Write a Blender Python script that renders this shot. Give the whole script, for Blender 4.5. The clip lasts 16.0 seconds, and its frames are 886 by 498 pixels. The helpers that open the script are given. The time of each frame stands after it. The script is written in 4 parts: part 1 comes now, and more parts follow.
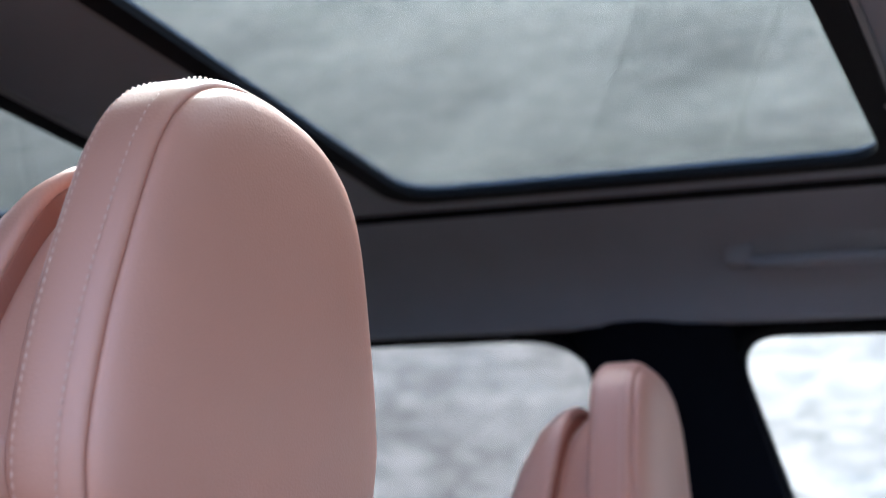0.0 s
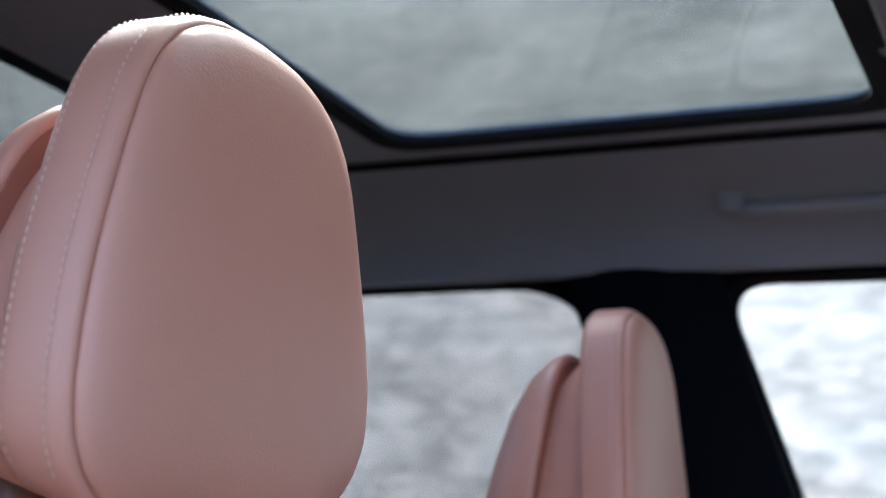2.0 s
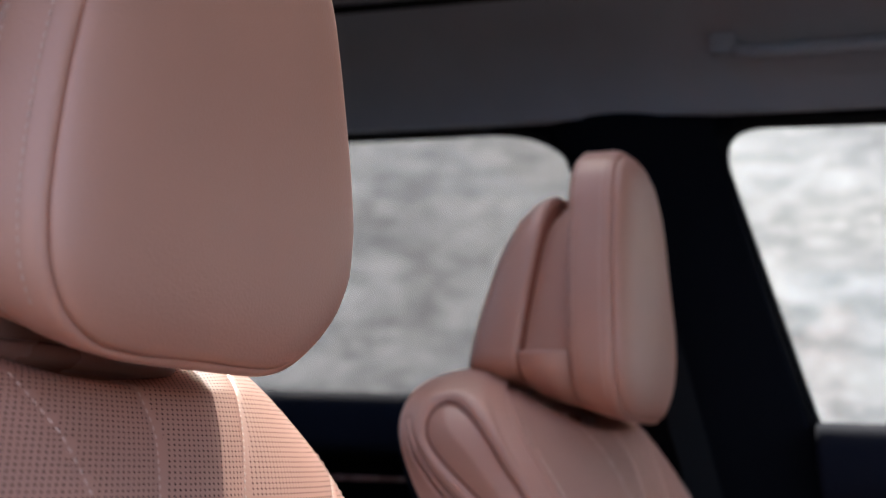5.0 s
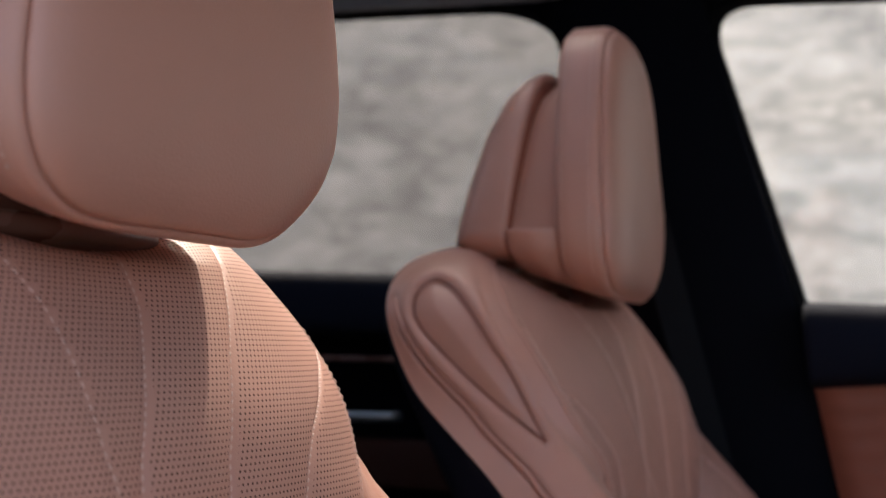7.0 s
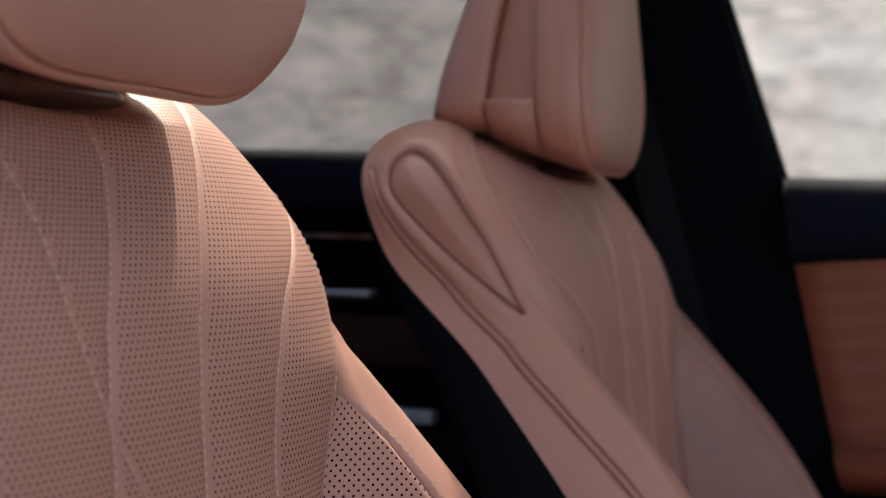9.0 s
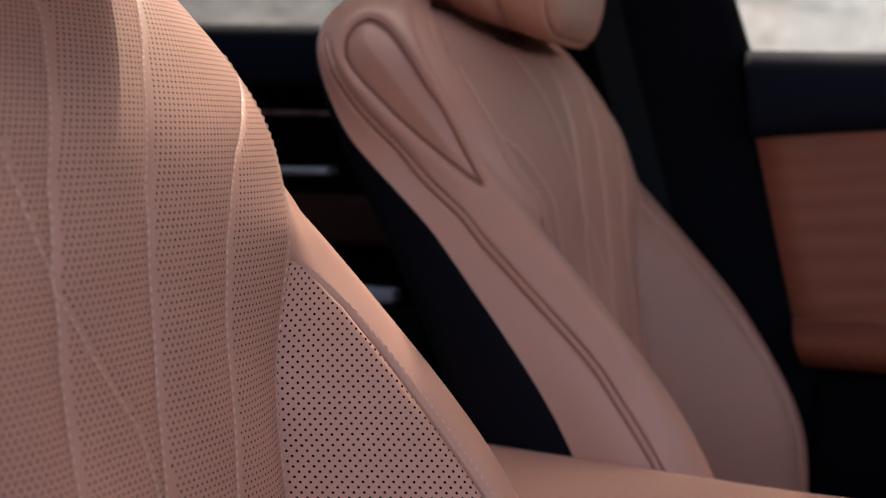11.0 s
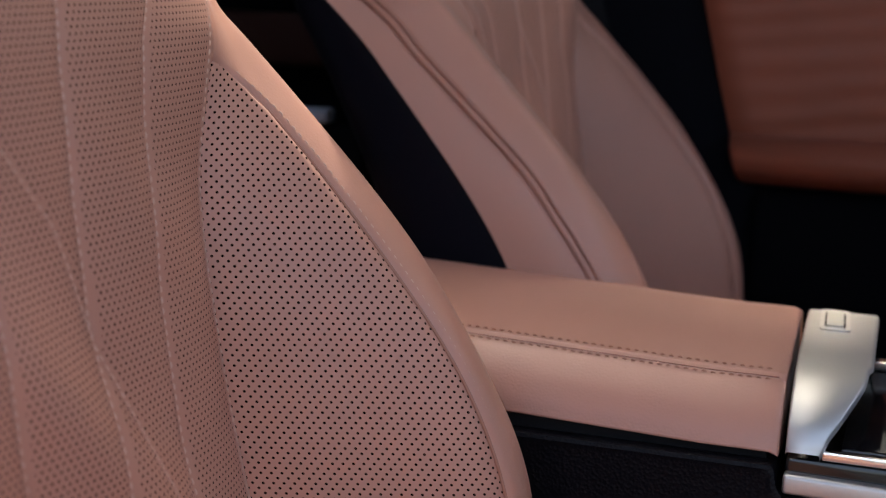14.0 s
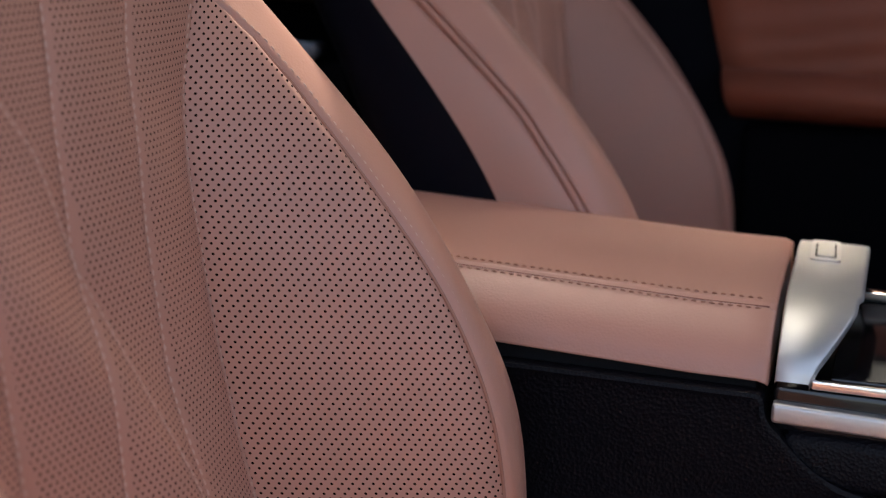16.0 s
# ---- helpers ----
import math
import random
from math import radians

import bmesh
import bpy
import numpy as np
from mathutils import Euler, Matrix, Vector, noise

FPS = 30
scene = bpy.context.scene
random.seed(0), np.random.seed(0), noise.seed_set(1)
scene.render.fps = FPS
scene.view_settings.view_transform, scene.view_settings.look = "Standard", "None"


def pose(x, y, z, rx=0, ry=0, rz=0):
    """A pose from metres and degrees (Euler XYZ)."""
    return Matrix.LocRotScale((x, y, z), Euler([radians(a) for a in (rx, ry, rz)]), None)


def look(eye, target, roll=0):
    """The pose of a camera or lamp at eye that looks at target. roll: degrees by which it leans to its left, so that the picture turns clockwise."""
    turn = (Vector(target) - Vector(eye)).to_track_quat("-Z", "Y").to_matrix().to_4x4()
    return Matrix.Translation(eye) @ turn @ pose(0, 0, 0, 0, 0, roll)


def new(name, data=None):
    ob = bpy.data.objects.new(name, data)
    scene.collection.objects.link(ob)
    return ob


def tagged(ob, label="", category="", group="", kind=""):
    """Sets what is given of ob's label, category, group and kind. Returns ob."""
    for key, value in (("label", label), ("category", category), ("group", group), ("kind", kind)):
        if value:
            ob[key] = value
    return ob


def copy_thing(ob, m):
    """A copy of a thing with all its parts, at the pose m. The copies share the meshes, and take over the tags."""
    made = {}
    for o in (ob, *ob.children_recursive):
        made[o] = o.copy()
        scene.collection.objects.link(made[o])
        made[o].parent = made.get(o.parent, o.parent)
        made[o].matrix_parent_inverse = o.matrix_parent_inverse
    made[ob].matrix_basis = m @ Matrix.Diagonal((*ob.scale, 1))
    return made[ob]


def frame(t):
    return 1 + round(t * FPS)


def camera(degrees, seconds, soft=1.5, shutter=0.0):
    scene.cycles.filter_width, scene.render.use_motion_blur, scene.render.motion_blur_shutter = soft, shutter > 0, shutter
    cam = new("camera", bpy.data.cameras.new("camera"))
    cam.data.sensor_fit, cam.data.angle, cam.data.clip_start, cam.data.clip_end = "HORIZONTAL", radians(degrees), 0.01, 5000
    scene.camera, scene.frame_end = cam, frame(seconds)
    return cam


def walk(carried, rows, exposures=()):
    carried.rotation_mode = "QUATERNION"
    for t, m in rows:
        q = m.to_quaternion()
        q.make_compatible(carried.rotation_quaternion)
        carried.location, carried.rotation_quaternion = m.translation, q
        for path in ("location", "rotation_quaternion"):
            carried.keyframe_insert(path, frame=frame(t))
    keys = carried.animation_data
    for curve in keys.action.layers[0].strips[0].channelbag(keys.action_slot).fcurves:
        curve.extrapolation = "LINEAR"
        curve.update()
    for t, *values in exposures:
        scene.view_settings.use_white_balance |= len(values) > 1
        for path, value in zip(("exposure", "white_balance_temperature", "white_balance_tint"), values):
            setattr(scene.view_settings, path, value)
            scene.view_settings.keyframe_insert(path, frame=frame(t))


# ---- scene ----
from mathutils.geometry import delaunay_2d_cdt

cam = camera(33.0, 16.0, soft=1.2)
PATH = [
    (0, (0.429, -0.595, 0.972), (-0.375, 1.164, 1.483), 2.7),
    (0.5, (0.427, -0.593, 0.971), (-0.375, 1.168, 1.477), 2.7),
    (1, (0.426, -0.591, 0.971), (-0.373, 1.176, 1.461), 2.7),
    (1.5, (0.425, -0.588, 0.969), (-0.371, 1.184, 1.443), 2.6),
    (2, (0.424, -0.586, 0.968), (-0.371, 1.194, 1.419), 2.6),
    (2.5, (0.422, -0.582, 0.967), (-0.37, 1.205, 1.392), 2.6),
    (3, (0.42, -0.579, 0.965), (-0.37, 1.216, 1.36), 2.6),
    (3.5, (0.419, -0.574, 0.963), (-0.37, 1.227, 1.327), 2.6),
    (4, (0.417, -0.57, 0.961), (-0.371, 1.238, 1.292), 2.5),
    (6.5, (0.412, -0.556, 0.952), (-0.362, 1.282, 1.108), 2.4),
    (7, (0.41, -0.552, 0.95), (-0.359, 1.291, 1.066), 2.4),
    (7.5, (0.409, -0.547, 0.947), (-0.355, 1.299, 1.028), 2.4),
    (8, (0.408, -0.543, 0.943), (-0.35, 1.308, 0.986), 2.3),
    (8.5, (0.407, -0.538, 0.94), (-0.343, 1.316, 0.947), 2.3),
    (9, (0.407, -0.534, 0.936), (-0.334, 1.324, 0.905), 2.3),
    (11.5, (0.406, -0.513, 0.917), (-0.264, 1.359, 0.703), 2.1),
    (12, (0.406, -0.51, 0.914), (-0.245, 1.364, 0.661), 2.1),
    (12.5, (0.406, -0.507, 0.91), (-0.228, 1.368, 0.623), 2.1),
    (13, (0.406, -0.504, 0.907), (-0.215, 1.37, 0.584), 2.0),
    (13.5, (0.407, -0.501, 0.903), (-0.202, 1.371, 0.548), 2.0),
    (14, (0.408, -0.498, 0.899), (-0.19, 1.371, 0.51), 2.0),
    (14.5, (0.408, -0.496, 0.897), (-0.18, 1.369, 0.477), 2.0),
    (15, (0.408, -0.495, 0.895), (-0.174, 1.366, 0.447), 2.0),
    (15.5, (0.409, -0.493, 0.893), (-0.172, 1.364, 0.431), 2.0),
    (16, (0.409, -0.492, 0.891), (-0.172, 1.365, 0.426), 1.9),
]
EXPOSURES = [(0.0, 3.25, 6050, 3), (1.5, 3.22, 6050, 3), (3.0, 3.1, 6100, 3), (4.0, 3.0, 6200, 3), (5.2, 2.78, 6900, 6), (6.3, 2.58, 7450, 9), (9.0, 2.58, 7600, 9), (12.0, 2.66, 7700, 9), (16.0, 2.66, 7700, 9)]
walk(cam, [(t, look(eye, target, roll)) for t, eye, target, roll in PATH], EXPOSURES)
# a long lens wide open: the near seat is sharp, the rest soft
cam.data.dof.use_dof = True
cam.data.dof.focus_distance = 0.82
cam.data.dof.aperture_fstop = 8.0

# ---------------------------------------------------------------- light
SUN_AZ, SUN_EL = radians(112.0), radians(47.5)     # direction towards the sun, from +x counter-clockwise
to_sun = Vector((math.cos(SUN_AZ) * math.cos(SUN_EL), math.sin(SUN_AZ) * math.cos(SUN_EL), math.sin(SUN_EL)))
world = bpy.data.worlds.new("sky")
scene.world = world
world.use_nodes = True
wn = world.node_tree
sky = wn.nodes.new("ShaderNodeTexSky")
sky.sky_type = "NISHITA"
sky.sun_disc = False
sky.sun_elevation = SUN_EL
sky.sun_rotation = radians(90) - SUN_AZ
sky.dust_density = 5.0
sky.air_density = 0.65
sky.ozone_density = 0.4
wn.links.new(sky.outputs[0], wn.nodes["Background"].inputs[0])
wn.nodes["Background"].inputs[1].default_value = 0.14
sun = new("sun", bpy.data.lights.new("sun", "SUN"))
sun.data.energy = 2.0
sun.data.angle = radians(0.6)
sun.data.color = (1.0, 0.98, 0.96)
sun.matrix_world = look(to_sun * 30, (0, 0, 0))


# ---------------------------------------------------------------- materials
def material(name, colour, rough=0.6, metal=0.0, grain=0.0, grain_size=0.002, mottle=0.12, mottle_size=0.08, spec=0.5):
    """Principled with fine relief and two scales of variation, in object metres."""
    m = bpy.data.materials.new(name)
    m.use_nodes = True
    nt = m.node_tree
    p = nt.nodes["Principled BSDF"]
    p.inputs["Metallic"].default_value = metal
    p.inputs["Specular IOR Level"].default_value = spec
    co = nt.nodes.new("ShaderNodeTexCoord")
    big = nt.nodes.new("ShaderNodeTexNoise")
    big.inputs["Scale"].default_value = 1 / mottle_size
    big.inputs["Detail"].default_value = 4
    nt.links.new(co.outputs["Object"], big.inputs["Vector"])
    mix = nt.nodes.new("ShaderNodeMix")
    mix.data_type = "RGBA"
    mix.inputs["A"].default_value = (*[c * (1 - mottle) for c in colour], 1)
    mix.inputs["B"].default_value = (*[min(1, c * (1 + mottle)) for c in colour], 1)
    nt.links.new(big.outputs["Fac"], mix.inputs["Factor"])
    nt.links.new(mix.outputs["Result"], p.inputs["Base Color"])
    rg = nt.nodes.new("ShaderNodeMapRange")
    rg.inputs["To Min"].default_value = rough * 0.85
    rg.inputs["To Max"].default_value = min(1, rough * 1.15)
    nt.links.new(big.outputs["Fac"], rg.inputs["Value"])
    nt.links.new(rg.outputs["Result"], p.inputs["Roughness"])
    if grain:
        vor = nt.nodes.new("ShaderNodeTexVoronoi")
        vor.inputs["Scale"].default_value = 1 / grain_size
        nt.links.new(co.outputs["Object"], vor.inputs["Vector"])
        b = nt.nodes.new("ShaderNodeBump")
        b.inputs["Strength"].default_value = grain
        b.inputs["Distance"].default_value = grain_size * 0.35
        nt.links.new(vor.outputs["Distance"], b.inputs["Height"])
        nt.links.new(b.outputs["Normal"], p.inputs["Normal"])
    return m


def perforated(name, colour, pitch, row, radius, rough=0.55):
    """Leather with punched holes in a staggered grid, laid out in the metres of the UV map."""
    m = material(name, colour, rough, grain=0.12, grain_size=0.0012)
    nt = m.node_tree
    p = nt.nodes["Principled BSDF"]
    uv = nt.nodes.new("ShaderNodeUVMap")
    sep = nt.nodes.new("ShaderNodeSeparateXYZ")
    nt.links.new(uv.outputs["UV"], sep.inputs[0])

    def op(kind, a, b=None):
        n = nt.nodes.new("ShaderNodeMath")
        n.operation = kind
        for k, v in enumerate((a, b)):
            if v is None:
                continue
            if isinstance(v, (int, float)):
                n.inputs[k].default_value = v
            else:
                nt.links.new(v, n.inputs[k])
        return n.outputs[0]

    dist = []
    for shift in (0.0, 0.5):
        fx = op("MULTIPLY", op("SUBTRACT", op("FRACT", op("ADD", op("DIVIDE", sep.outputs[0], pitch), shift)), 0.5), pitch)
        fy = op("MULTIPLY", op("SUBTRACT", op("FRACT", op("ADD", op("DIVIDE", sep.outputs[1], row), shift)), 0.5), row)
        dist.append(op("SQRT", op("ADD", op("MULTIPLY", fx, fx), op("MULTIPLY", fy, fy))))
    near = op("MINIMUM", dist[0], dist[1])
    mask = nt.nodes.new("ShaderNodeMapRange")
    mask.inputs["From Min"].default_value = radius * 0.8
    mask.inputs["From Max"].default_value = radius * 1.2
    nt.links.new(near, mask.inputs["Value"])
    old = p.inputs["Base Color"].links[0].from_socket
    mix = nt.nodes.new("ShaderNodeMix")
    mix.data_type = "RGBA"
    mix.inputs["A"].default_value = (0.012, 0.006, 0.005, 1)
    nt.links.new(old, mix.inputs["B"])
    nt.links.new(mask.outputs["Result"], mix.inputs["Factor"])
    nt.links.new(mix.outputs["Result"], p.inputs["Base Color"])
    nt.links.new(op("MULTIPLY", mask.outputs["Result"], 0.5), p.inputs["Specular IOR Level"])
    b = nt.nodes.new("ShaderNodeBump")
    b.inputs["Strength"].default_value = 0.25
    b.inputs["Distance"].default_value = 0.0003
    nt.links.new(mask.outputs["Result"], b.inputs["Height"])
    nt.links.new(p.inputs["Normal"].links[0].from_socket, b.inputs["Normal"])
    nt.links.new(b.outputs["Normal"], p.inputs["Normal"])
    return m


def glass(name, tint, gloss=0.02):
    """A thin tinted pane: it lets light through straight and mirrors a little at a slant."""
    m = bpy.data.materials.new(name)
    m.use_nodes = True
    nt = m.node_tree
    nt.nodes.remove(nt.nodes["Principled BSDF"])
    t, g, f, x = (nt.nodes.new("ShaderNode" + k) for k in ("BsdfTransparent", "BsdfGlossy", "LayerWeight", "MixShader"))
    t.inputs[0].default_value = (*tint, 1)
    g.inputs["Roughness"].default_value = gloss
    p, q = nt.nodes.new("ShaderNodeMath"), nt.nodes.new("ShaderNodeMath")
    p.operation, q.operation = "POWER", "MULTIPLY_ADD"
    p.inputs[1].default_value, q.inputs[1].default_value, q.inputs[2].default_value = 5.0, 0.5, 0.02
    nt.links.new(f.outputs["Facing"], p.inputs[0])
    nt.links.new(p.outputs[0], q.inputs[0])
    nt.links.new(q.outputs[0], x.inputs[0])
    nt.links.new(t.outputs[0], x.inputs[1])
    nt.links.new(g.outputs[0], x.inputs[2])
    nt.links.new(x.outputs[0], nt.nodes["Material Output"].inputs["Surface"])
    return m


TAN = (0.485, 0.224, 0.160)
LEATHER = material("tan_leather", TAN, 0.43, grain=0.22, grain_size=0.0016, mottle=0.06)
PERF = perforated("tan_leather_fine_holes", TAN, 0.0042, 0.0064, 0.00068)
PERF_WIDE = perforated("tan_leather_holes", TAN, 0.0056, 0.0061, 0.00082)
RUST = material("rust_brown_leather", (0.25, 0.070, 0.040), 0.55, grain=0.2, grain_size=0.002, mottle=0.12, spec=0.3)
THREAD = material("pale_thread", (0.58, 0.35, 0.27), 0.7, mottle=0.1, mottle_size=0.01)
PIPE = material("dark_tan_piping", (0.36, 0.15, 0.10), 0.5, mottle=0.1)
# for cords in the seam grooves: crease shadow put into a darker tan
CREASE_SHADE = material("seam_crease_shade", (0.24, 0.085, 0.058), 0.6, mottle=0.1)
THREAD_TAN = material("tan_thread", (0.36, 0.165, 0.112), 0.7, mottle=0.1, mottle_size=0.01)
SHELL = material("blue_black_shell", (0.0040, 0.0042, 0.0085), 0.6, grain=0.15, grain_size=0.0015, spec=0.12)
BLACK = material("black_grained_plastic", (0.0040, 0.0038, 0.0058), 0.5, grain=0.7, grain_size=0.0019, spec=0.12)
DARK = material("dark_trim", (0.0025, 0.0026, 0.0036), 0.9, grain=0.1, spec=0.03)
# dark headliner cloth made paler: the veil of lens haze is in its colour
CLOTH = material("haze_lifted_headliner_cloth", (0.185, 0.197, 0.232), 0.95, grain=0.2, grain_size=0.001)
SEAL = material("black_rubber", (0.008, 0.008, 0.009), 0.9, spec=0.1)
PALE = material("pale_metal_paint", (0.62, 0.62, 0.66), 0.35)
LIP = material("grey_frame", (0.13, 0.13, 0.14), 0.6)
PILLAR = material("dark_pillar_cloth", (0.0040, 0.0042, 0.0062), 0.9, grain=0.15, spec=0.04)
ROLL = material("blue_black_padded_trim", (0.010, 0.011, 0.018), 0.95, grain=0.15, spec=0.04)
# the rear door's rust leather, with its shade put into the colour
RUST_SHADED = material("shaded_rust_leather", (0.045, 0.016, 0.011), 0.7, grain=0.2, spec=0.15)
SATIN_LIGHT = material("bright_satin_aluminium", (0.66, 0.65, 0.63), 0.5, metal=1.0, mottle=0.03, mottle_size=0.02)
SATIN = material("satin_aluminium", (0.55, 0.545, 0.535), 0.5, metal=1.0, mottle=0.03, mottle_size=0.02)
CHROME = material("bright_chrome", (0.82, 0.80, 0.78), 0.16, metal=1.0, mottle=0.02)
GLOSS = material("gloss_black", (0.006, 0.006, 0.007), 0.12)
WEB = material("belt_webbing", (0.010, 0.0095, 0.0105), 0.95, grain=0.3, grain_size=0.0015, spec=0.08)
COLLAR = material("dark_brown_plastic", (0.20, 0.095, 0.072), 0.28)
CARPET = material("black_carpet", (0.012, 0.012, 0.013), 0.95, grain=0.5, grain_size=0.003)
PAINT = material("dark_car_paint", (0.02, 0.022, 0.026), 0.3)
CLEAR = glass("clear_glass", (0.97, 0.98, 0.98))
PRIVACY = glass("tinted_glass", (0.68, 0.68, 0.68))
ROOFGLASS = glass("roof_glass", (0.72, 0.76, 0.78))


def rock_material():
    m = material("pale_rock", (0.40, 0.385, 0.36), 0.95, mottle=0.25, mottle_size=0.5)
    nt = m.node_tree
    p = nt.nodes["Principled BSDF"]
    co = nt.nodes.new("ShaderNodeTexCoord")
    mp = nt.nodes.new("ShaderNodeMapping")
    mp.inputs["Scale"].default_value = (1.3, 1.7, 1.9)
    nt.links.new(co.outputs["Object"], mp.inputs["Vector"])
    n = nt.nodes.new("ShaderNodeTexNoise")
    n.inputs["Scale"].default_value = 3.2
    n.inputs["Detail"].default_value = 10
    n.inputs["Roughness"].default_value = 0.72
    n.inputs["Distortion"].default_value = 0.2
    nt.links.new(mp.outputs["Vector"], n.inputs["Vector"])
    r = nt.nodes.new("ShaderNodeValToRGB")
    r.color_ramp.elements[0].position = 0.34
    r.color_ramp.elements[0].color = (0.155, 0.145, 0.130, 1)
    r.color_ramp.elements[1].position = 0.64
    r.color_ramp.elements[1].color = (0.375, 0.345, 0.302, 1)
    nt.links.new(n.outputs["Fac"], r.inputs["Fac"])
    # broken beds: dark joints that run along the slope
    lay = nt.nodes.new("ShaderNodeMapping")
    lay.inputs["Scale"].default_value = (0.38, 1.0, 1.8)
    warp = nt.nodes.new("ShaderNodeMix")
    warp.data_type, warp.blend_type = "RGBA", "ADD"
    warp.inputs["Factor"].default_value = 0.45
    nt.links.new(co.outputs["Object"], warp.inputs["A"])
    nt.links.new(n.outputs["Color"], warp.inputs["B"])
    nt.links.new(warp.outputs["Result"], lay.inputs["Vector"])
    cell = nt.nodes.new("ShaderNodeTexVoronoi")
    cell.feature = "DISTANCE_TO_EDGE"
    cell.inputs["Scale"].default_value = 1.5
    nt.links.new(lay.outputs["Vector"], cell.inputs["Vector"])
    joint = nt.nodes.new("ShaderNodeMapRange")
    joint.inputs["From Max"].default_value = 0.07
    joint.inputs["To Min"].default_value = 0.62
    nt.links.new(cell.outputs["Distance"], joint.inputs["Value"])
    cracked = nt.nodes.new("ShaderNodeMix")
    cracked.data_type, cracked.blend_type = "RGBA", "MULTIPLY"
    cracked.inputs["Factor"].default_value = 1.0
    nt.links.new(r.outputs["Color"], cracked.inputs["A"])
    nt.links.new(joint.outputs["Result"], cracked.inputs["B"])
    # higher up: grey-green scrub, its colour darkened further to dim the roof-glass view
    sep = nt.nodes.new("ShaderNodeSeparateXYZ")
    nt.links.new(co.outputs["Object"], sep.inputs[0])
    up = nt.nodes.new("ShaderNodeMapRange")
    up.inputs["From Min"].default_value, up.inputs["From Max"].default_value = 2.7, 4.1
    nt.links.new(sep.outputs[2], up.inputs["Value"])
    grown_dimmed = nt.nodes.new("ShaderNodeMix")
    grown_dimmed.data_type, grown_dimmed.blend_type = "RGBA", "MULTIPLY"
    grown_dimmed.inputs["B"].default_value = (0.25, 0.25, 0.205, 1)
    nt.links.new(up.outputs["Result"], grown_dimmed.inputs["Factor"])
    nt.links.new(cracked.outputs["Result"], grown_dimmed.inputs["A"])
    # the unseen flat ground round the car is kept asphalt-dark to cut bounced light
    flat = nt.nodes.new("ShaderNodeMapRange")
    flat.inputs["From Min"].default_value, flat.inputs["From Max"].default_value = 0.05, 0.16
    nt.links.new(sep.outputs[2], flat.inputs["Value"])
    low_bounce = nt.nodes.new("ShaderNodeMix")
    low_bounce.data_type = "RGBA"
    low_bounce.inputs["A"].default_value = (0.05, 0.05, 0.052, 1)
    nt.links.new(flat.outputs["Result"], low_bounce.inputs["Factor"])
    nt.links.new(grown_dimmed.outputs["Result"], low_bounce.inputs["B"])
    nt.links.new(low_bounce.outputs["Result"], p.inputs["Base Color"])
    b = nt.nodes.new("ShaderNodeBump")
    b.inputs["Strength"].default_value = 0.3
    b.inputs["Distance"].default_value = 0.04
    nt.links.new(n.outputs["Fac"], b.inputs["Height"])
    nt.links.new(b.outputs["Normal"], p.inputs["Normal"])
    return m


ROCK = rock_material()


# ---------------------------------------------------------------- mesh helpers
def part(name, bm, mat, parent=None, label="", smooth=True):
    """Links a bmesh as one mesh object, under parent if there is one."""
    bmesh.ops.recalc_face_normals(bm, faces=bm.faces)
    me = bpy.data.meshes.new(name)
    bm.to_mesh(me)
    bm.free()
    for m in mat if isinstance(mat, (list, tuple)) else (mat,):
        me.materials.append(m)
    if smooth:
        me.polygons.foreach_set("use_smooth", [True] * len(me.polygons))
    ob = new(name, me)
    if parent:
        ob.parent = parent
    return tagged(ob, label)


def empty(name, label, category, at=(0, 0, 0), group="", kind=""):
    ob = new(name)
    ob.location = at
    ob.empty_display_size = 0.05
    return tagged(ob, label, category, group, kind)


def sharp(ob, angle=35):
    """Keeps edges steeper than the angle hard."""
    me = ob.data
    bm = bmesh.new()
    bm.from_mesh(me)
    for e in bm.edges:
        if len(e.link_faces) == 2 and e.calc_face_angle(0) > radians(angle):
            e.smooth = False
    bm.to_mesh(me)
    bm.free()
    return ob


def box(bm, x0, x1, y0, y1, z0, z1, bevel=0.0, seg=2):
    r = bmesh.ops.create_cube(bm, size=1, matrix=Matrix.LocRotScale(((x0 + x1) / 2, (y0 + y1) / 2, (z0 + z1) / 2), None, (x1 - x0, y1 - y0, z1 - z0)))
    if bevel:
        es = list({e for v in r["verts"] for e in v.link_edges})
        bmesh.ops.bevel(bm, geom=es, offset=bevel, segments=seg, affect="EDGES", profile=0.5)


def box_part(name, dims, mat, parent=None, label="", bevel=0.004, seg=2):
    bm = bmesh.new()
    box(bm, *dims, bevel=bevel, seg=seg)
    return sharp(part(name, bm, mat, parent, label))


def loft(rings, closed=True, cap0=True, cap1=True):
    """A skin over rings of equally many points."""
    bm = bmesh.new()
    vs = [[bm.verts.new(p) for p in ring] for ring in rings]
    n = len(rings[0])
    for a, b in zip(vs, vs[1:]):
        for k in range(n if closed else n - 1):
            bm.faces.new((a[k], a[(k + 1) % n], b[(k + 1) % n], b[k]))
    if cap0:
        bm.faces.new(vs[0][::-1])
    if cap1:
        bm.faces.new(vs[-1])
    return bm


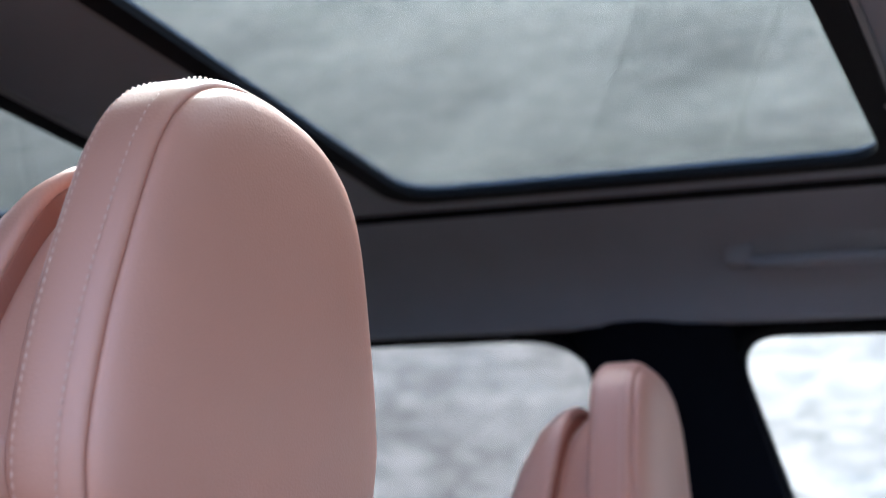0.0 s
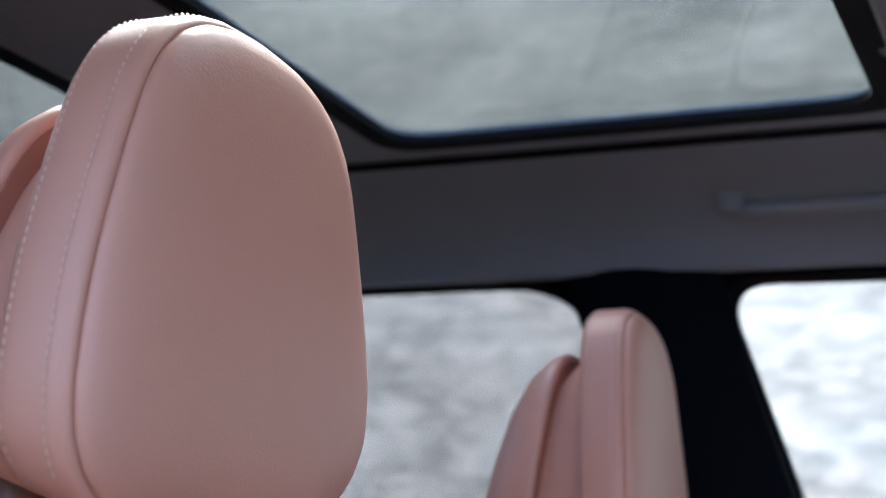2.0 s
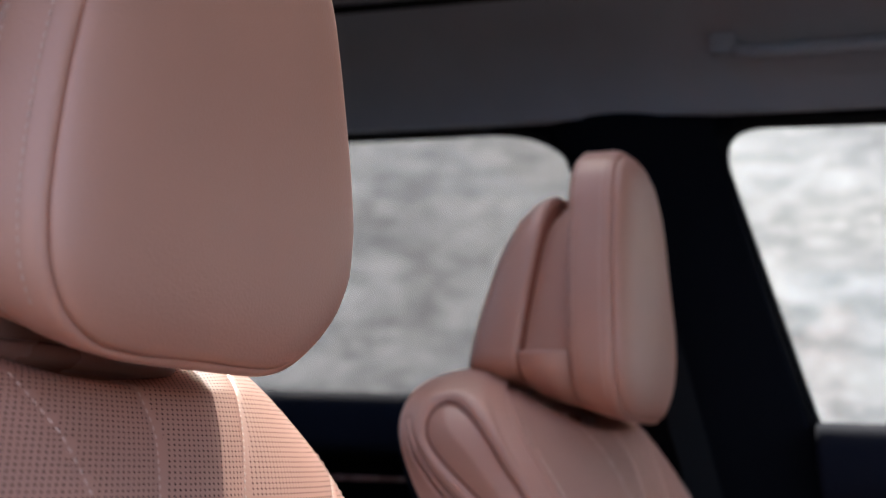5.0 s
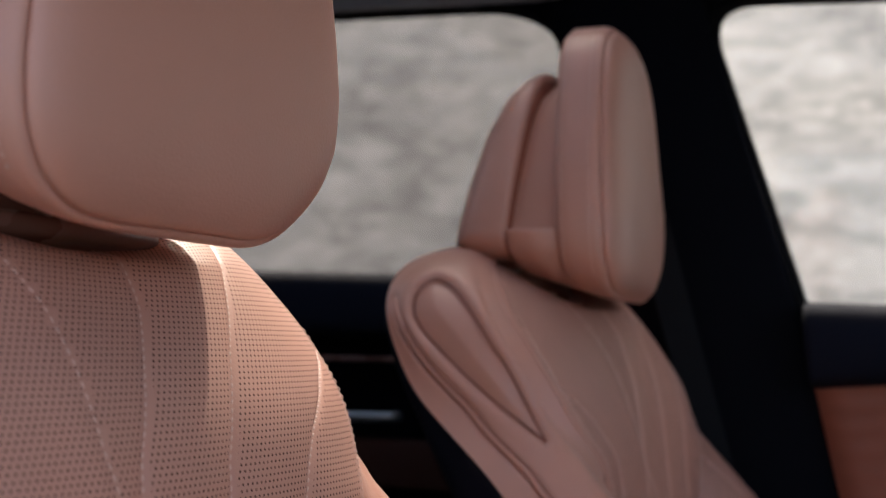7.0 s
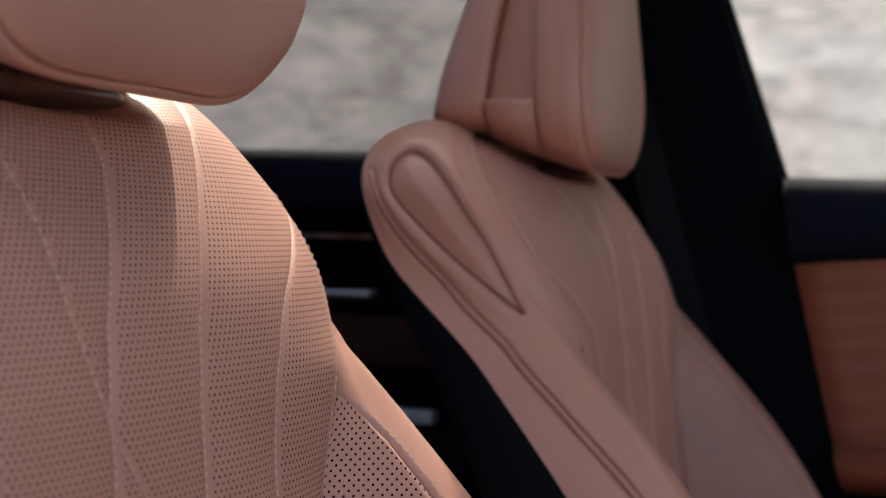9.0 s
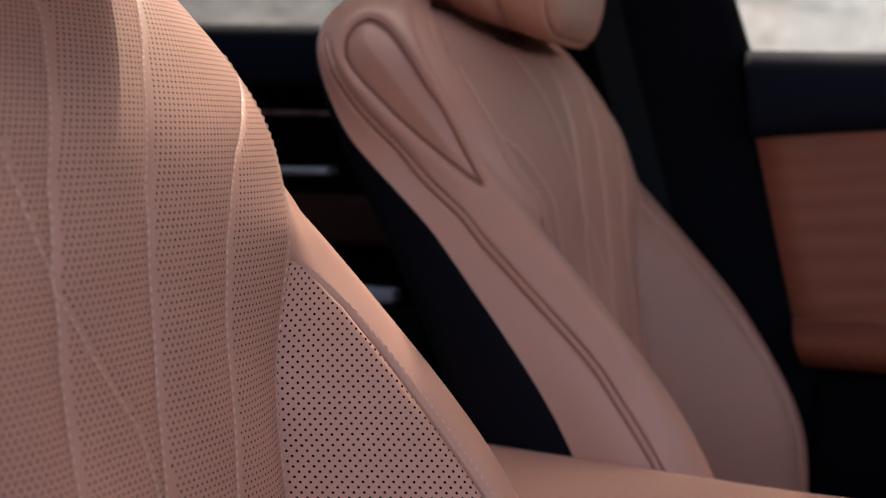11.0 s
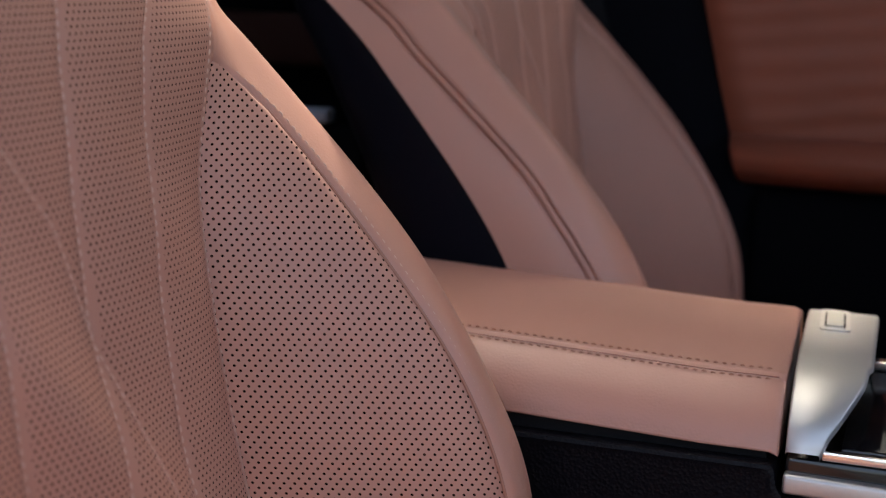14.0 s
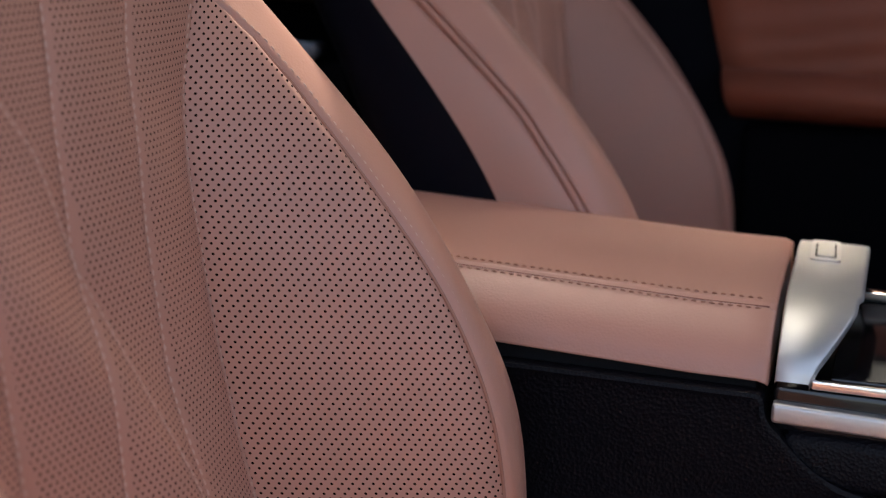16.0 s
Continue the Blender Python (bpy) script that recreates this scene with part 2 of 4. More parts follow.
def grid(points, uvs=None, keep=None):
    """A sheet from a 2D array of points; keep(i, j) says which cells stay."""
    bm = bmesh.new()
    lay = bm.loops.layers.uv.new("UVMap") if uvs is not None else None
    vs, at = {}, {}

    def v(i, j):
        if (i, j) not in vs:
            vs[i, j] = bm.verts.new(points[i][j])
            at[vs[i, j]] = (i, j)
        return vs[i, j]

    for i in range(len(points) - 1):
        for j in range(len(points[0]) - 1):
            if keep is None or keep(i, j):
                f = bm.faces.new((v(i, j), v(i, j + 1), v(i + 1, j + 1), v(i + 1, j)))
                if lay:
                    for l in f.loops:
                        a, b = at[l.vert]
                        l[lay].uv = uvs[a][b]
    return bm


def spline(pts, n):
    """n points along a Catmull-Rom curve through pts, even in its parameter."""
    p = np.array(pts, float)
    p = np.vstack([2 * p[0] - p[1], p, 2 * p[-1] - p[-2]])
    out = []
    for s in np.linspace(0, len(pts) - 1, n):
        k = min(int(s), len(pts) - 2)
        t = s - k
        a, b, c, d = p[k:k + 4]
        out.append(0.5 * (2 * b + (c - a) * t + (2 * a - 5 * b + 4 * c - d) * t * t + (3 * b - a - 3 * c + d) * t ** 3))
    return np.array(out)


def rounded(pts, r=0.03, n=6):
    """A closed polygon with its corners rounded; a point may bring its own radius."""
    out = []
    m = len(pts)
    for k in range(m):
        rad = pts[k][2] if len(pts[k]) > 2 else r
        a, b, c = (Vector(pts[q % m][:2]) for q in (k - 1, k, k + 1))
        u, w = (a - b), (c - b)
        d = min(rad, u.length * 0.48, w.length * 0.48)
        u, w = b + u.normalized() * d, b + w.normalized() * d
        for t in np.linspace(0, 1, n):
            out.append(u * (1 - t) ** 2 + b * 2 * t * (1 - t) + w * t ** 2)
    return [(p.x, p.y) for p in out]


def inside(p, loop):
    """Whether a flat point lies within a closed polygon."""
    hit = False
    for (x0, y0), (x1, y1) in zip(loop, loop[1:] + loop[:1]):
        if (y0 > p[1]) != (y1 > p[1]) and p[0] < (x1 - x0) * (p[1] - y0) / (y1 - y0) + x0:
            hit = not hit
    return hit


def plate(outer, holes, depth, put):
    """A flat plate with holes right through it; put(u, v, d) gives the place of a point at depth d."""
    bm = bmesh.new()
    loops = [list(map(tuple, loop)) for loop in (outer, *holes)]
    flat = [p for loop in loops for p in loop]
    ends, start = [], 0
    for loop in loops:
        ends += [(start + k, start + (k + 1) % len(loop)) for k in range(len(loop))]
        start += len(loop)
    pts, _, tris, *_ = delaunay_2d_cdt([Vector(p) for p in flat], ends, [], 0, 1e-7)
    keep = []
    for t in tris:
        c = sum((pts[k] for k in t), Vector((0, 0))) / 3
        if inside(c, loops[0]) and not any(inside(c, h) for h in loops[1:]):
            keep.append(t)
    sides = [[bm.verts.new(put(p.x, p.y, d)) for p in pts] for d in (0.0, depth)]
    edges = {}
    for t in keep:
        bm.faces.new([sides[0][k] for k in t])
        bm.faces.new([sides[1][k] for k in reversed(t)])
        for a, b in zip(t, t[1:] + t[:1]):
            edges[frozenset((a, b))] = None if frozenset((a, b)) in edges else (a, b)
    for e in edges.values():
        if e:
            bm.faces.new((sides[0][e[0]], sides[0][e[1]], sides[1][e[1]], sides[1][e[0]]))
    return bm


def tube(path, r, n=8, flat=1.0):
    """A round rod along a path."""
    rings = []
    path = [Vector(p) for p in path]
    for k, p in enumerate(path):
        t = (path[min(k + 1, len(path) - 1)] - path[max(k - 1, 0)]).normalized()
        a = t.cross(Vector((0.3, 0.2, 1))).normalized()
        b = t.cross(a)
        rings.append([p + r * (math.cos(q) * a + flat * math.sin(q) * b) for q in np.linspace(0, 2 * math.pi, n, endpoint=False)])
    return loft(rings)


def stitches(lines, length=0.0034, gap=0.0019, r=0.00046):
    """Short thread capsules along lines of (place, normal) pairs."""
    bm = bmesh.new()
    for line in lines:
        pts = np.array([p for p, _ in line], float)
        nor = np.array([q for _, q in line], float)
        arc = np.r_[0, np.cumsum(np.linalg.norm(np.diff(pts, axis=0), axis=1))]
        s = 0.0
        while s + length < arc[-1]:
            a, m, b = (np.array([np.interp(q, arc, pts[:, k]) for k in range(3)]) for q in (s, s + length / 2, s + length))
            up = np.array([np.interp(s, arc, nor[:, k]) for k in range(3)])
            up = up / (np.linalg.norm(up) + 1e-9)
            side = np.cross(b - a, up)
            side = side / (np.linalg.norm(side) + 1e-9) * r
            ring = []
            for p, h, w in ((a, -0.3, 0.5), (a * 0.7 + b * 0.3, 1.0, 1.0), (a * 0.3 + b * 0.7, 1.0, 1.0), (b, -0.3, 0.5)):
                ring.append([bm.verts.new(p + side * w), bm.verts.new(p + up * r * (h + 0.9)), bm.verts.new(p - side * w)])
            for p, q in zip(ring, ring[1:]):
                bm.faces.new((p[0], q[0], q[1], p[1]))
                bm.faces.new((p[1], q[1], q[2], p[2]))
            s += length + gap
    return bm


# ---------------------------------------------------------------- ground and hillside
def make_ground():
    def height(x, y):
        rise = max(0.0, y - 4.5)
        z = 1.0 * rise
        rough = noise.fractal(Vector((x * 0.5, y * 0.5, 3.0)), 1.0, 2.0, 5) * 0.05 + abs(noise.noise(Vector((x * 1.8, y * 2.2, 7.0)))) * 0.035
        return z + rough * min(1, rise / 2) + 0.01 * noise.noise(Vector((x * 2, y * 2, 0)))

    xs = [-300, -120, -60, -40] + list(np.arange(-28, 12.1, 0.28)) + [25, 50, 120, 300]
    ys = [-300, -100, -40, -15, -6, -2, 0, 2, 3.5, 4.5] + list(np.arange(4.8, 24, 0.28)) + [27, 32, 40, 60]
    ob = part("ground", grid([[(x, y, height(x, y)) for x in xs] for y in ys]), ROCK)
    return tagged(ob, "unseen ground darkened to cut bounce, rising into a pale rocky hillside", "ground", kind="structure")


make_ground()

# ---------------------------------------------------------------- car body: roof, side, floor
SUNROOF = rounded([(-0.275, 0.05), (0.243, 0.05), (0.243, 0.845), (-0.275, 0.845)], 0.05, 7)
REARROOF = rounded([(-1.30, 0.09), (-0.53, 0.09), (-0.53, 0.80), (-1.30, 0.80)], 0.05, 7)
ROOF_Z = 1.457


def make_roof():
    outer = rounded([(-1.60, -0.20), (1.0, -0.20), (1.0, 0.90), (-1.60, 0.90)], 0.02, 3)
    ob = sharp(part("ceiling", plate(outer, [SUNROOF, REARROOF], 0.007, lambda u, v, d: (u, v, ROOF_Z + d)), CLOTH), 30)
    tagged(ob, "cloth headliner, paled for lens haze, with two roof openings", "headliner", kind="structure")
    # the curve of the lining down to the side windows
    prof = spline([(0.90, 1.457), (0.965, 1.447), (1.03, 1.420), (1.07, 1.388), (1.095, 1.352)], 14)
    inner = [[(x, y, z) for y, z in prof] for x in np.linspace(-1.6, 1.0, 14)]
    rings = [r + [(r[-1][0], 1.16, 1.352), (r[-1][0], 1.16, 1.44), (r[-1][0], 1.08, 1.462), (r[0][0], 0.90, 1.466)] for r in inner]
    side = sharp(part("roof_side_lining", loft(rings), CLOTH), 30)
    tagged(side, "cloth lining, paled for lens haze, curving down over the side windows", "headliner", kind="structure")
    # unseen rail over the open near door, added to cut the sky's side light
    prof = spline([(-0.20, 1.456), (-0.225, 1.440), (-0.245, 1.405), (-0.250, 1.365), (-0.262, 1.352), (-0.285, 1.365), (-0.290, 1.41), (-0.26, 1.455), (-0.20, 1.466)], 26)
    rail = sharp(part("roof_rail_light_block", loft([[(x, y, z) for y, z in prof] for x in (-1.6, -0.6, 0.4, 1.0)]), CLOTH), 40)
    tagged(rail, "added light-blocking roof rail over the open door", "roof rail", kind="structure")
    # dark slot beside the sunroof frame
    slot = part("trim_roof_slot", tube([(x, 0.915, 1.4515) for x in np.linspace(-0.5, 0.9, 12)], 0.005, 8), SEAL)
    tagged(slot, "black rubber joint in the headliner beside the roof glass", "trim", kind="structure")
    for name, hole, x0, x1, y0, y1 in (("window_roof_front", SUNROOF, -0.275, 0.243, 0.05, 0.845), ("window_roof_rear", REARROOF, -1.30, -0.53, 0.09, 0.80)):
        win = empty(name, "tinted glass roof panel in a grey frame", "roof window", ((x0 + x1) / 2, (y0 + y1) / 2, ROOF_Z), kind="structure")
        cx, cy = (x0 + x1) / 2, (y0 + y1) / 2

        def grow(k, ring=hole, cx=cx, cy=cy):
            return [(u + k * (1 if u > cx else -1), v + k * (1 if v > cy else -1)) for u, v in ring]

        def put(u, v, d, cx=cx, cy=cy):
            return (u - cx, v - cy, d)

        sharp(part("window_frame", plate(grow(0.024), [grow(-0.002)], 0.008, lambda u, v, d: put(u, v, d - 0.006)), SEAL, win), 30)
        sharp(part("outer_lip", plate(grow(0.031), [grow(0.0255)], 0.006, lambda u, v, d: put(u, v, d - 0.005)), LIP, win, "thin pale grey lip"), 30)
        part("pane", plate(grow(-0.0005), [], 0.004, lambda u, v, d: put(u, v, d + 0.003)), ROOFGLASS, win, smooth=False)


WIN_REAR = rounded([(-1.15, 1.02, 0.05), (-0.075, 1.02, 0.03), (-0.135, 1.352, 0.12), (-1.05, 1.352, 0.08)], 0.05, 9)
WIN_FRONT = rounded([(0.143, 0.995, 0.012), (0.95, 0.985, 0.03), (0.70, 1.338, 0.08), (0.016, 1.347, 0.060)], 0.05, 9)


def make_side():
    outer = rounded([(-1.60, 0.22), (1.0, 0.22), (1.0, 1.37), (-1.60, 1.37)], 0.02, 3)
    ob = sharp(part("wall_far_side", plate(outer, [WIN_REAR, WIN_FRONT], 0.05, lambda u, v, d: (u, 1.115 + d, v)), DARK), 30)
    tagged(ob, "dark trimmed car side with two window openings", "car side", kind="structure")
    for name, ring, mat, label in (("window_1", WIN_FRONT, CLEAR, "clear front door window with a black rubber seal"),
                                   ("window_2", WIN_REAR, PRIVACY, "tinted rear door window with a black rubber seal")):
        cx, cz = (sum(p[k] for p in ring) / len(ring) for k in (0, 1))
        win = empty(name, label, "window", (cx, 1.115, cz), kind="structure")
        shrink = [(cx + (u - cx) * 0.985, cz + (v - cz) * 0.975) for u, v in ring]
        loc = lambda u, v, d, cx=cx, cz=cz: (u - cx, d, v - cz)
        sharp(part("window_frame", plate(ring, [shrink], 0.012, lambda u, v, d: loc(u, v, d + 0.018)), SEAL, win), 30)
        part("pane", plate(ring, [], 0.004, lambda u, v, d: loc(u, v, d + 0.032)), mat, win, smooth=False)
    # pillar cover between the two windows
    rings = []
    for z in (0.24, 0.6, 0.9, 1.0, 1.1, 1.2, 1.28, 1.33, 1.362):
        f = 0.040 + (1.306 - z) * 0.333 - 0.004
        flare = 0.012 * max(0, (z - 1.25) / 0.11) ** 2
        sec = spline([(f + flare * 0.4, 1.114), (f - 0.006, 1.108), (f - 0.035, 1.099), (f - 0.062, 1.094), (f - 0.11, 1.092), (f - 0.155, 1.096), (f - 0.185 - flare, 1.114)], 22)
        rings.append([(x, y, z) for x, y in sec])
    ob = part("wall_pillar", loft(rings), PILLAR)
    tagged(ob, "dark blue-black plastic pillar cover between the windows", "pillar", kind="structure")
    # floor, firewall and rear bulkhead close the cabin
    for name, dims, mat, label in (
        ("floor", (-1.6, 1.6, -0.34, 1.115, 0.20, 0.26), CARPET, "black carpeted car floor"),
        ("wall_front", (1.0, 1.06, -0.34, 1.16, 0.26, 0.98), DARK, "dark dashboard bulkhead"),
        ("wall_rear", (-1.66, -1.60, -0.34, 1.16, 0.20, 1.50), DARK, "dark rear bulkhead"),
        ("wall_near_sill", (-1.6, 1.6, -0.42, -0.34, 0.16, 0.36), PAINT, "dark painted door sill of the open car side"),
        # unseen wall, added to hold back light from the near side
        ("wall_near_light_block", (-1.6, -0.16, -0.30, -0.24, 0.36, 1.45), DARK, "added dark wall that blocks near-side light"),
    ):
        tagged(box_part(name, dims, mat, bevel=0.01), label, "car body", kind="structure")


make_roof()
make_side()


# ---------------------------------------------------------------- the far doors, belt and handle
def make_front_door():
    door = empty("front_door", "closed front door with rust-brown leather panel with shade in its colour and dark top roll", "car door", (0.5, 1.112, 0.30))
    o = Vector((0.5, 1.112, 0.30))
    # rounded top roll below the window
    prof = spline([(0.0, 0.998), (-0.018, 1.003), (-0.042, 0.994), (-0.056, 0.972), (-0.058, 0.94), (-0.050, 0.918), (-0.03, 0.910), (0.0, 0.910)], 26)
    rings = []
    for x, k in ((0.150, 0.80), (0.153, 0.93), (0.160, 1.0), (0.4, 1.0), (0.7, 1.0), (0.95, 1.0)):
        rings.append([Vector((x + (0.998 - z) * 0.12, 1.112 + y * k, 0.955 + (z - 0.955) * (0.9 + 0.1 * k) + 0.10 * (x - 0.15) * min(1, max(0, 0.96 - z) / 0.045))) - o for y, z in prof])
    part("top_roll", loft(rings), ROLL, door, "dark blue-black padded top roll")
    # leather panel with soft horizontal pleats
    rows = []
    for z in np.linspace(0.955, 0.715, 74):
        left = 0.164 + (0.905 - z) * 0.255
        row = []
        for x in np.linspace(0, 1, 50):
            X = left + x * (0.95 - left)
            pleat = 0.0007 * math.sin((z - 0.16 * (X - 0.2)) * 230 + 2.2 * noise.noise(Vector((X * 5, z * 8, 0)))) + 0.0006 * noise.noise(Vector((X * 14, z * 60, 3.0)))
            edge = 0.012 * (1 - min(1, x / 0.02)) ** 2
            row.append(Vector((X, 1.092 + edge + pleat * min(1, x / 0.03) + 0.012 * (1 - (min(0.0, z - 0.81) / 0.095) ** 2) * -0.6, z)) - o)
        rows.append(row)
    part("door_panel", grid(rows), RUST, door, "rust-brown pleated leather panel")
    prof = spline([(0.0, 0.722), (-0.03, 0.722), (-0.052, 0.712), (-0.058, 0.700), (-0.05, 0.686), (-0.03, 0.676), (0.0, 0.668)], 20)
    rings = [[Vector((x + (0.72 - z) * 0.25, 1.106 + y * k, z)) - o for y, z in prof] for x, k in ((0.2130, 0.5), (0.2145, 0.85), (0.219, 1.0), (0.5, 1.05), (0.95, 1.1))]
    part("armrest_lip", loft(rings), RUST, door, "rust-brown padded lower edge")
    box_part("lower_panel", (0.24 - o.x, 0.95 - o.x, -0.03, 0.0, -0.02, 0.365), DARK, door, "black lower panel", 0.012, 3)
    return door


def make_rear_door():
    o = Vector((-0.6, 1.112, 0.30))
    door = empty("rear_door", "closed dark rear door with bright strips", "car door", o)
    prof = spline([(0.0, 1.018), (-0.02, 1.022), (-0.045, 1.012), (-0.055, 0.985), (-0.05, 0.95), (0.0, 0.94)], 18)
    part("top_roll", loft([[Vector((x, 1.112 + y, z)) - o for y, z in prof] for x in (-1.1, -0.6, -0.2, -0.12)]), ROLL, door, "dark blue-black padded top roll")
    part("trim_strip", tube([Vector((x, 1.082, 0.918 + 0.02 * (x + 0.4))) - o for x in (-0.9, -0.6, -0.4, -0.2)], 0.003, 8), COLLAR, door, "thin dark red strip")
    part("door_handle", tube([Vector((-0.43, 1.095, 0.848)) - o, Vector((-0.42, 1.080, 0.848)) - o, Vector((-0.35, 1.075, 0.851)) - o, Vector((-0.330, 1.077, 0.852)) - o, Vector((-0.322, 1.09, 0.852)) - o], 0.0062, 10), SATIN, door, "satin metal handle")
    box_part("door_panel", (-1.05 - o.x, -0.24 - o.x, -0.022, 0.0, 0.465, 0.525), RUST_SHADED, door, "rust-brown leather panel with shade in its colour", 0.008, 3)
    bm = bmesh.new()
    box(bm, -0.33 - o.x, -0.236 - o.x, -0.045, -0.020, 0.404, 0.420, bevel=0.003)
    part("pull_cup", bm, PALE, door, "bright metal pull edge")
    box_part("lower_panel", (-1.05 - o.x, -0.20 - o.x, -0.02, 0.0, -0.05, 0.40), BLACK, door, "", 0.01, 3)
    return door


def make_belt():
    belt = empty("seat_belt", "dark woven seat belt hanging beside the pillar", "seat belt", (0.0, 1.04, 0.26))
    o = Vector((0.0, 1.04, 0.26))
    rings = []
    for z in np.linspace(1.245, 0.26, 24):
        x = 0.014 + (0.982 - z) * 0.30
        y = 1.078 + 0.006 * math.sin(z * 4)
        a = Vector((0.018, 0.006, 0))
        n = Vector((-0.0007, 0.0012, 0))
        c = Vector((x, y, z)) - o
        rings.append([c - a - n, c + a - n, c + a + n, c - a + n])
    sharp(part("webbing", loft(rings), WEB, belt), 40)
    sharp(part("belt_guide", tube([Vector((-0.098, 1.09, 1.235)) - o, Vector((-0.094, 1.075, 1.25)) - o, Vector((-0.038, 1.075, 1.256)) - o, Vector((-0.034, 1.09, 1.240)) - o], 0.007, 10), GLOSS, belt), 40)


def make_grab_handle():
    h = empty("grab_handle", "dark folding grab handle above the front window", "grab handle", (0.17, 1.035, 1.415))
    part("grip", tube(spline([(-0.11, 0.012, -0.002), (-0.10, -0.008, -0.010), (-0.07, -0.016, -0.014), (0.07, -0.016, -0.014), (0.10, -0.008, -0.010), (0.11, 0.012, -0.002)], 24), 0.0075, 10), CLOTH, h)
    for x in (-0.115, 0.115):
        box_part("mount", (x - 0.016, x + 0.016, -0.014, 0.014, -0.014, 0.016), CLOTH, h, "", 0.005)
    for y, z, x in ((0.70, 1.4515, 0.262), (0.925, 1.446, 0.232)):
        c = empty("visor_clip", "small pale grey clip on the headliner", "clip", (x, y, z), group="roof clips")
        part("hook", tube(spline([(0.0, -0.006, 0.005), (0.006, -0.002, -0.003), (0.02, 0.002, -0.004), (0.045, 0.004, 0.004)], 12), 0.0035, 8), LIP, c)
        box_part("base", (0.008, 0.04, -0.006, 0.008, 0.001, 0.008), LIP, c, "", 0.002)


make_front_door()
make_rear_door()
make_belt()
make_grab_handle()


# ---------------------------------------------------------------- seats
# z, insert face, insert half-width, valley, panel seam (half-width, x), ridge, side, shell edge, back
ROWS_BACK = (
    (0.46, .150, .135, .136, .188, .222, .230, .215, .262, .175, .262, .120, .000),
    (0.52, .128, .133, .114, .188, .222, .230, .218, .258, .186, .263, .132, .010),
    (0.56, .112, .133, .098, .188, .220, .230, .219, .254, .190, .262, .135, .012),
    (0.62, .093, .133, .081, .188, .210, .228, .212, .252, .186, .262, .127, .004),
    (0.68, .079, .134, .067, .188, .182, .227, .179, .250, .157, .260, .100, -.014),
    (0.735, .068, .137, .055, .188, .139, .226, .144, .247, .112, .258, .061, -.036),
    (0.78, .059, .143, .047, .188, .099, .225, .103, .244, .066, .255, .023, -.058),
    (0.83, .050, .162, .044, .190, .052, .222, .055, .240, .011, .252, -.019, -.084),
    (0.855, .046, .174, .041, .198, .034, .219, .030, .237, -.018, .250, -.046, -.098),
    (0.875, .041, .190, .027, .205, .017, .221, .004, .237, -.042, .247, -.070, -.106),
    (0.90, .033, .202, .014, .213, .002, .226, -.018, .238, -.066, .243, -.098, -.118),
    (0.92, .024, .205, .002, .216, -.010, .228, -.030, .238, -.088, .238, -.113, -.128),
    (0.945, .010, .205, -.016, .216, -.027, .227, -.046, .236, -.108, .232, -.128, -.138),
    (0.97, -.006, .198, -.037, .210, -.047, .222, -.062, .229, -.119, .223, -.140, -.147),
    (0.99, -.021, .184, -.052, .197, -.060, .210, -.074, .217, -.120, .210, -.144, -.150),
    (1.010, -.042, .160, -.067, .174, -.074, .189, -.085, .197, -.118, .190, -.141, -.148),
    (1.024, -.060, .128, -.077, .145, -.084, .162, -.093, .170, -.116, .164, -.133, -.140),
    (1.033, -.076, .095, -.086, .112, -.090, .130, -.097, .138, -.111, .132, -.122, -.130),
)
_t = np.array(ROWS_BACK)


def smooth_rows(n=260):
    """The rows of the backrest on a fine ladder, eased between the given ones."""
    fine = np.linspace(_t[0, 0], _t[-1, 0], 600)
    cols = []
    for k in range(1, _t.shape[1]):
        c = np.interp(fine, _t[:, 0], _t[:, k])
        eased = []
        for m in (23, 58):
            w = np.hanning(2 * m + 1)
            pad = np.r_[2 * c[0] - c[m:0:-1], c, 2 * c[-1] - c[-2:-m - 2:-1]]
            eased.append(np.convolve(pad, w / w.sum(), "valid"))
        k = np.clip((fine - 0.76) / 0.06, 0, 1)
        cols.append(eased[0] * k + eased[1] * (1 - k))
    z = np.linspace(fine[0], fine[-1], n)
    return np.c_[z, np.array([np.interp(z, fine, c) for c in cols]).T]


BACK = smooth_rows()


def dip(y, z):
    """The top of the backrest sinks in the middle, under the headrest."""
    k = min(1, max(0, (z - 0.93) / 0.09))
    return z - (0.005 * k * k * (3 - 2 * k) + 0.024 * min(1, max(0, (z - 0.985) / 0.03))) * math.exp(-((y + 0.015) / 0.10) ** 2)


# the seams of the centre panel: heights, then distances from the seat's middle
SEAM_OUT = ([.46, .60, .68, .73, .775, .82, .853, .879, .896, .921, .941], [.064, .065, .066, .067, .072, .080, .089, .108, .125, .165, .204])
SEAM_MID = ([.46, .62, .68, .73, .785, .81, .85, .884, .91, .934, .948, .972, .998, 1.03], [-.004, -.001, .003, .005, .006, .009, .013, .023, .039, .056, .069, .092, .121, .15])
SEAM_IN = ([.46, .77, .815, .85, .888, .931, .96, .984, 1.03], [-.063, -.063, -.062, -.060, -.050, -.024, -.005, .001, .004])
DIAG = ([.46, .56, .65, .727, .778, .814, .84, .865, .896, .933, .957, .978, 1.03], [.095, .075, .040, .006, -.012, -.040, -.056, -.067, -.075, -.076, -.079, -.089, -.11])


def seam_curves(z, hb):
    a = min(np.interp(z, *SEAM_OUT), hb - 0.004)
    b = min(np.interp(z, *SEAM_MID), a - 0.012)
    c = np.interp(z, *SEAM_IN)
    return [-hb, max(-hb + 0.008, -a - 0.048), c, b, a, hb]


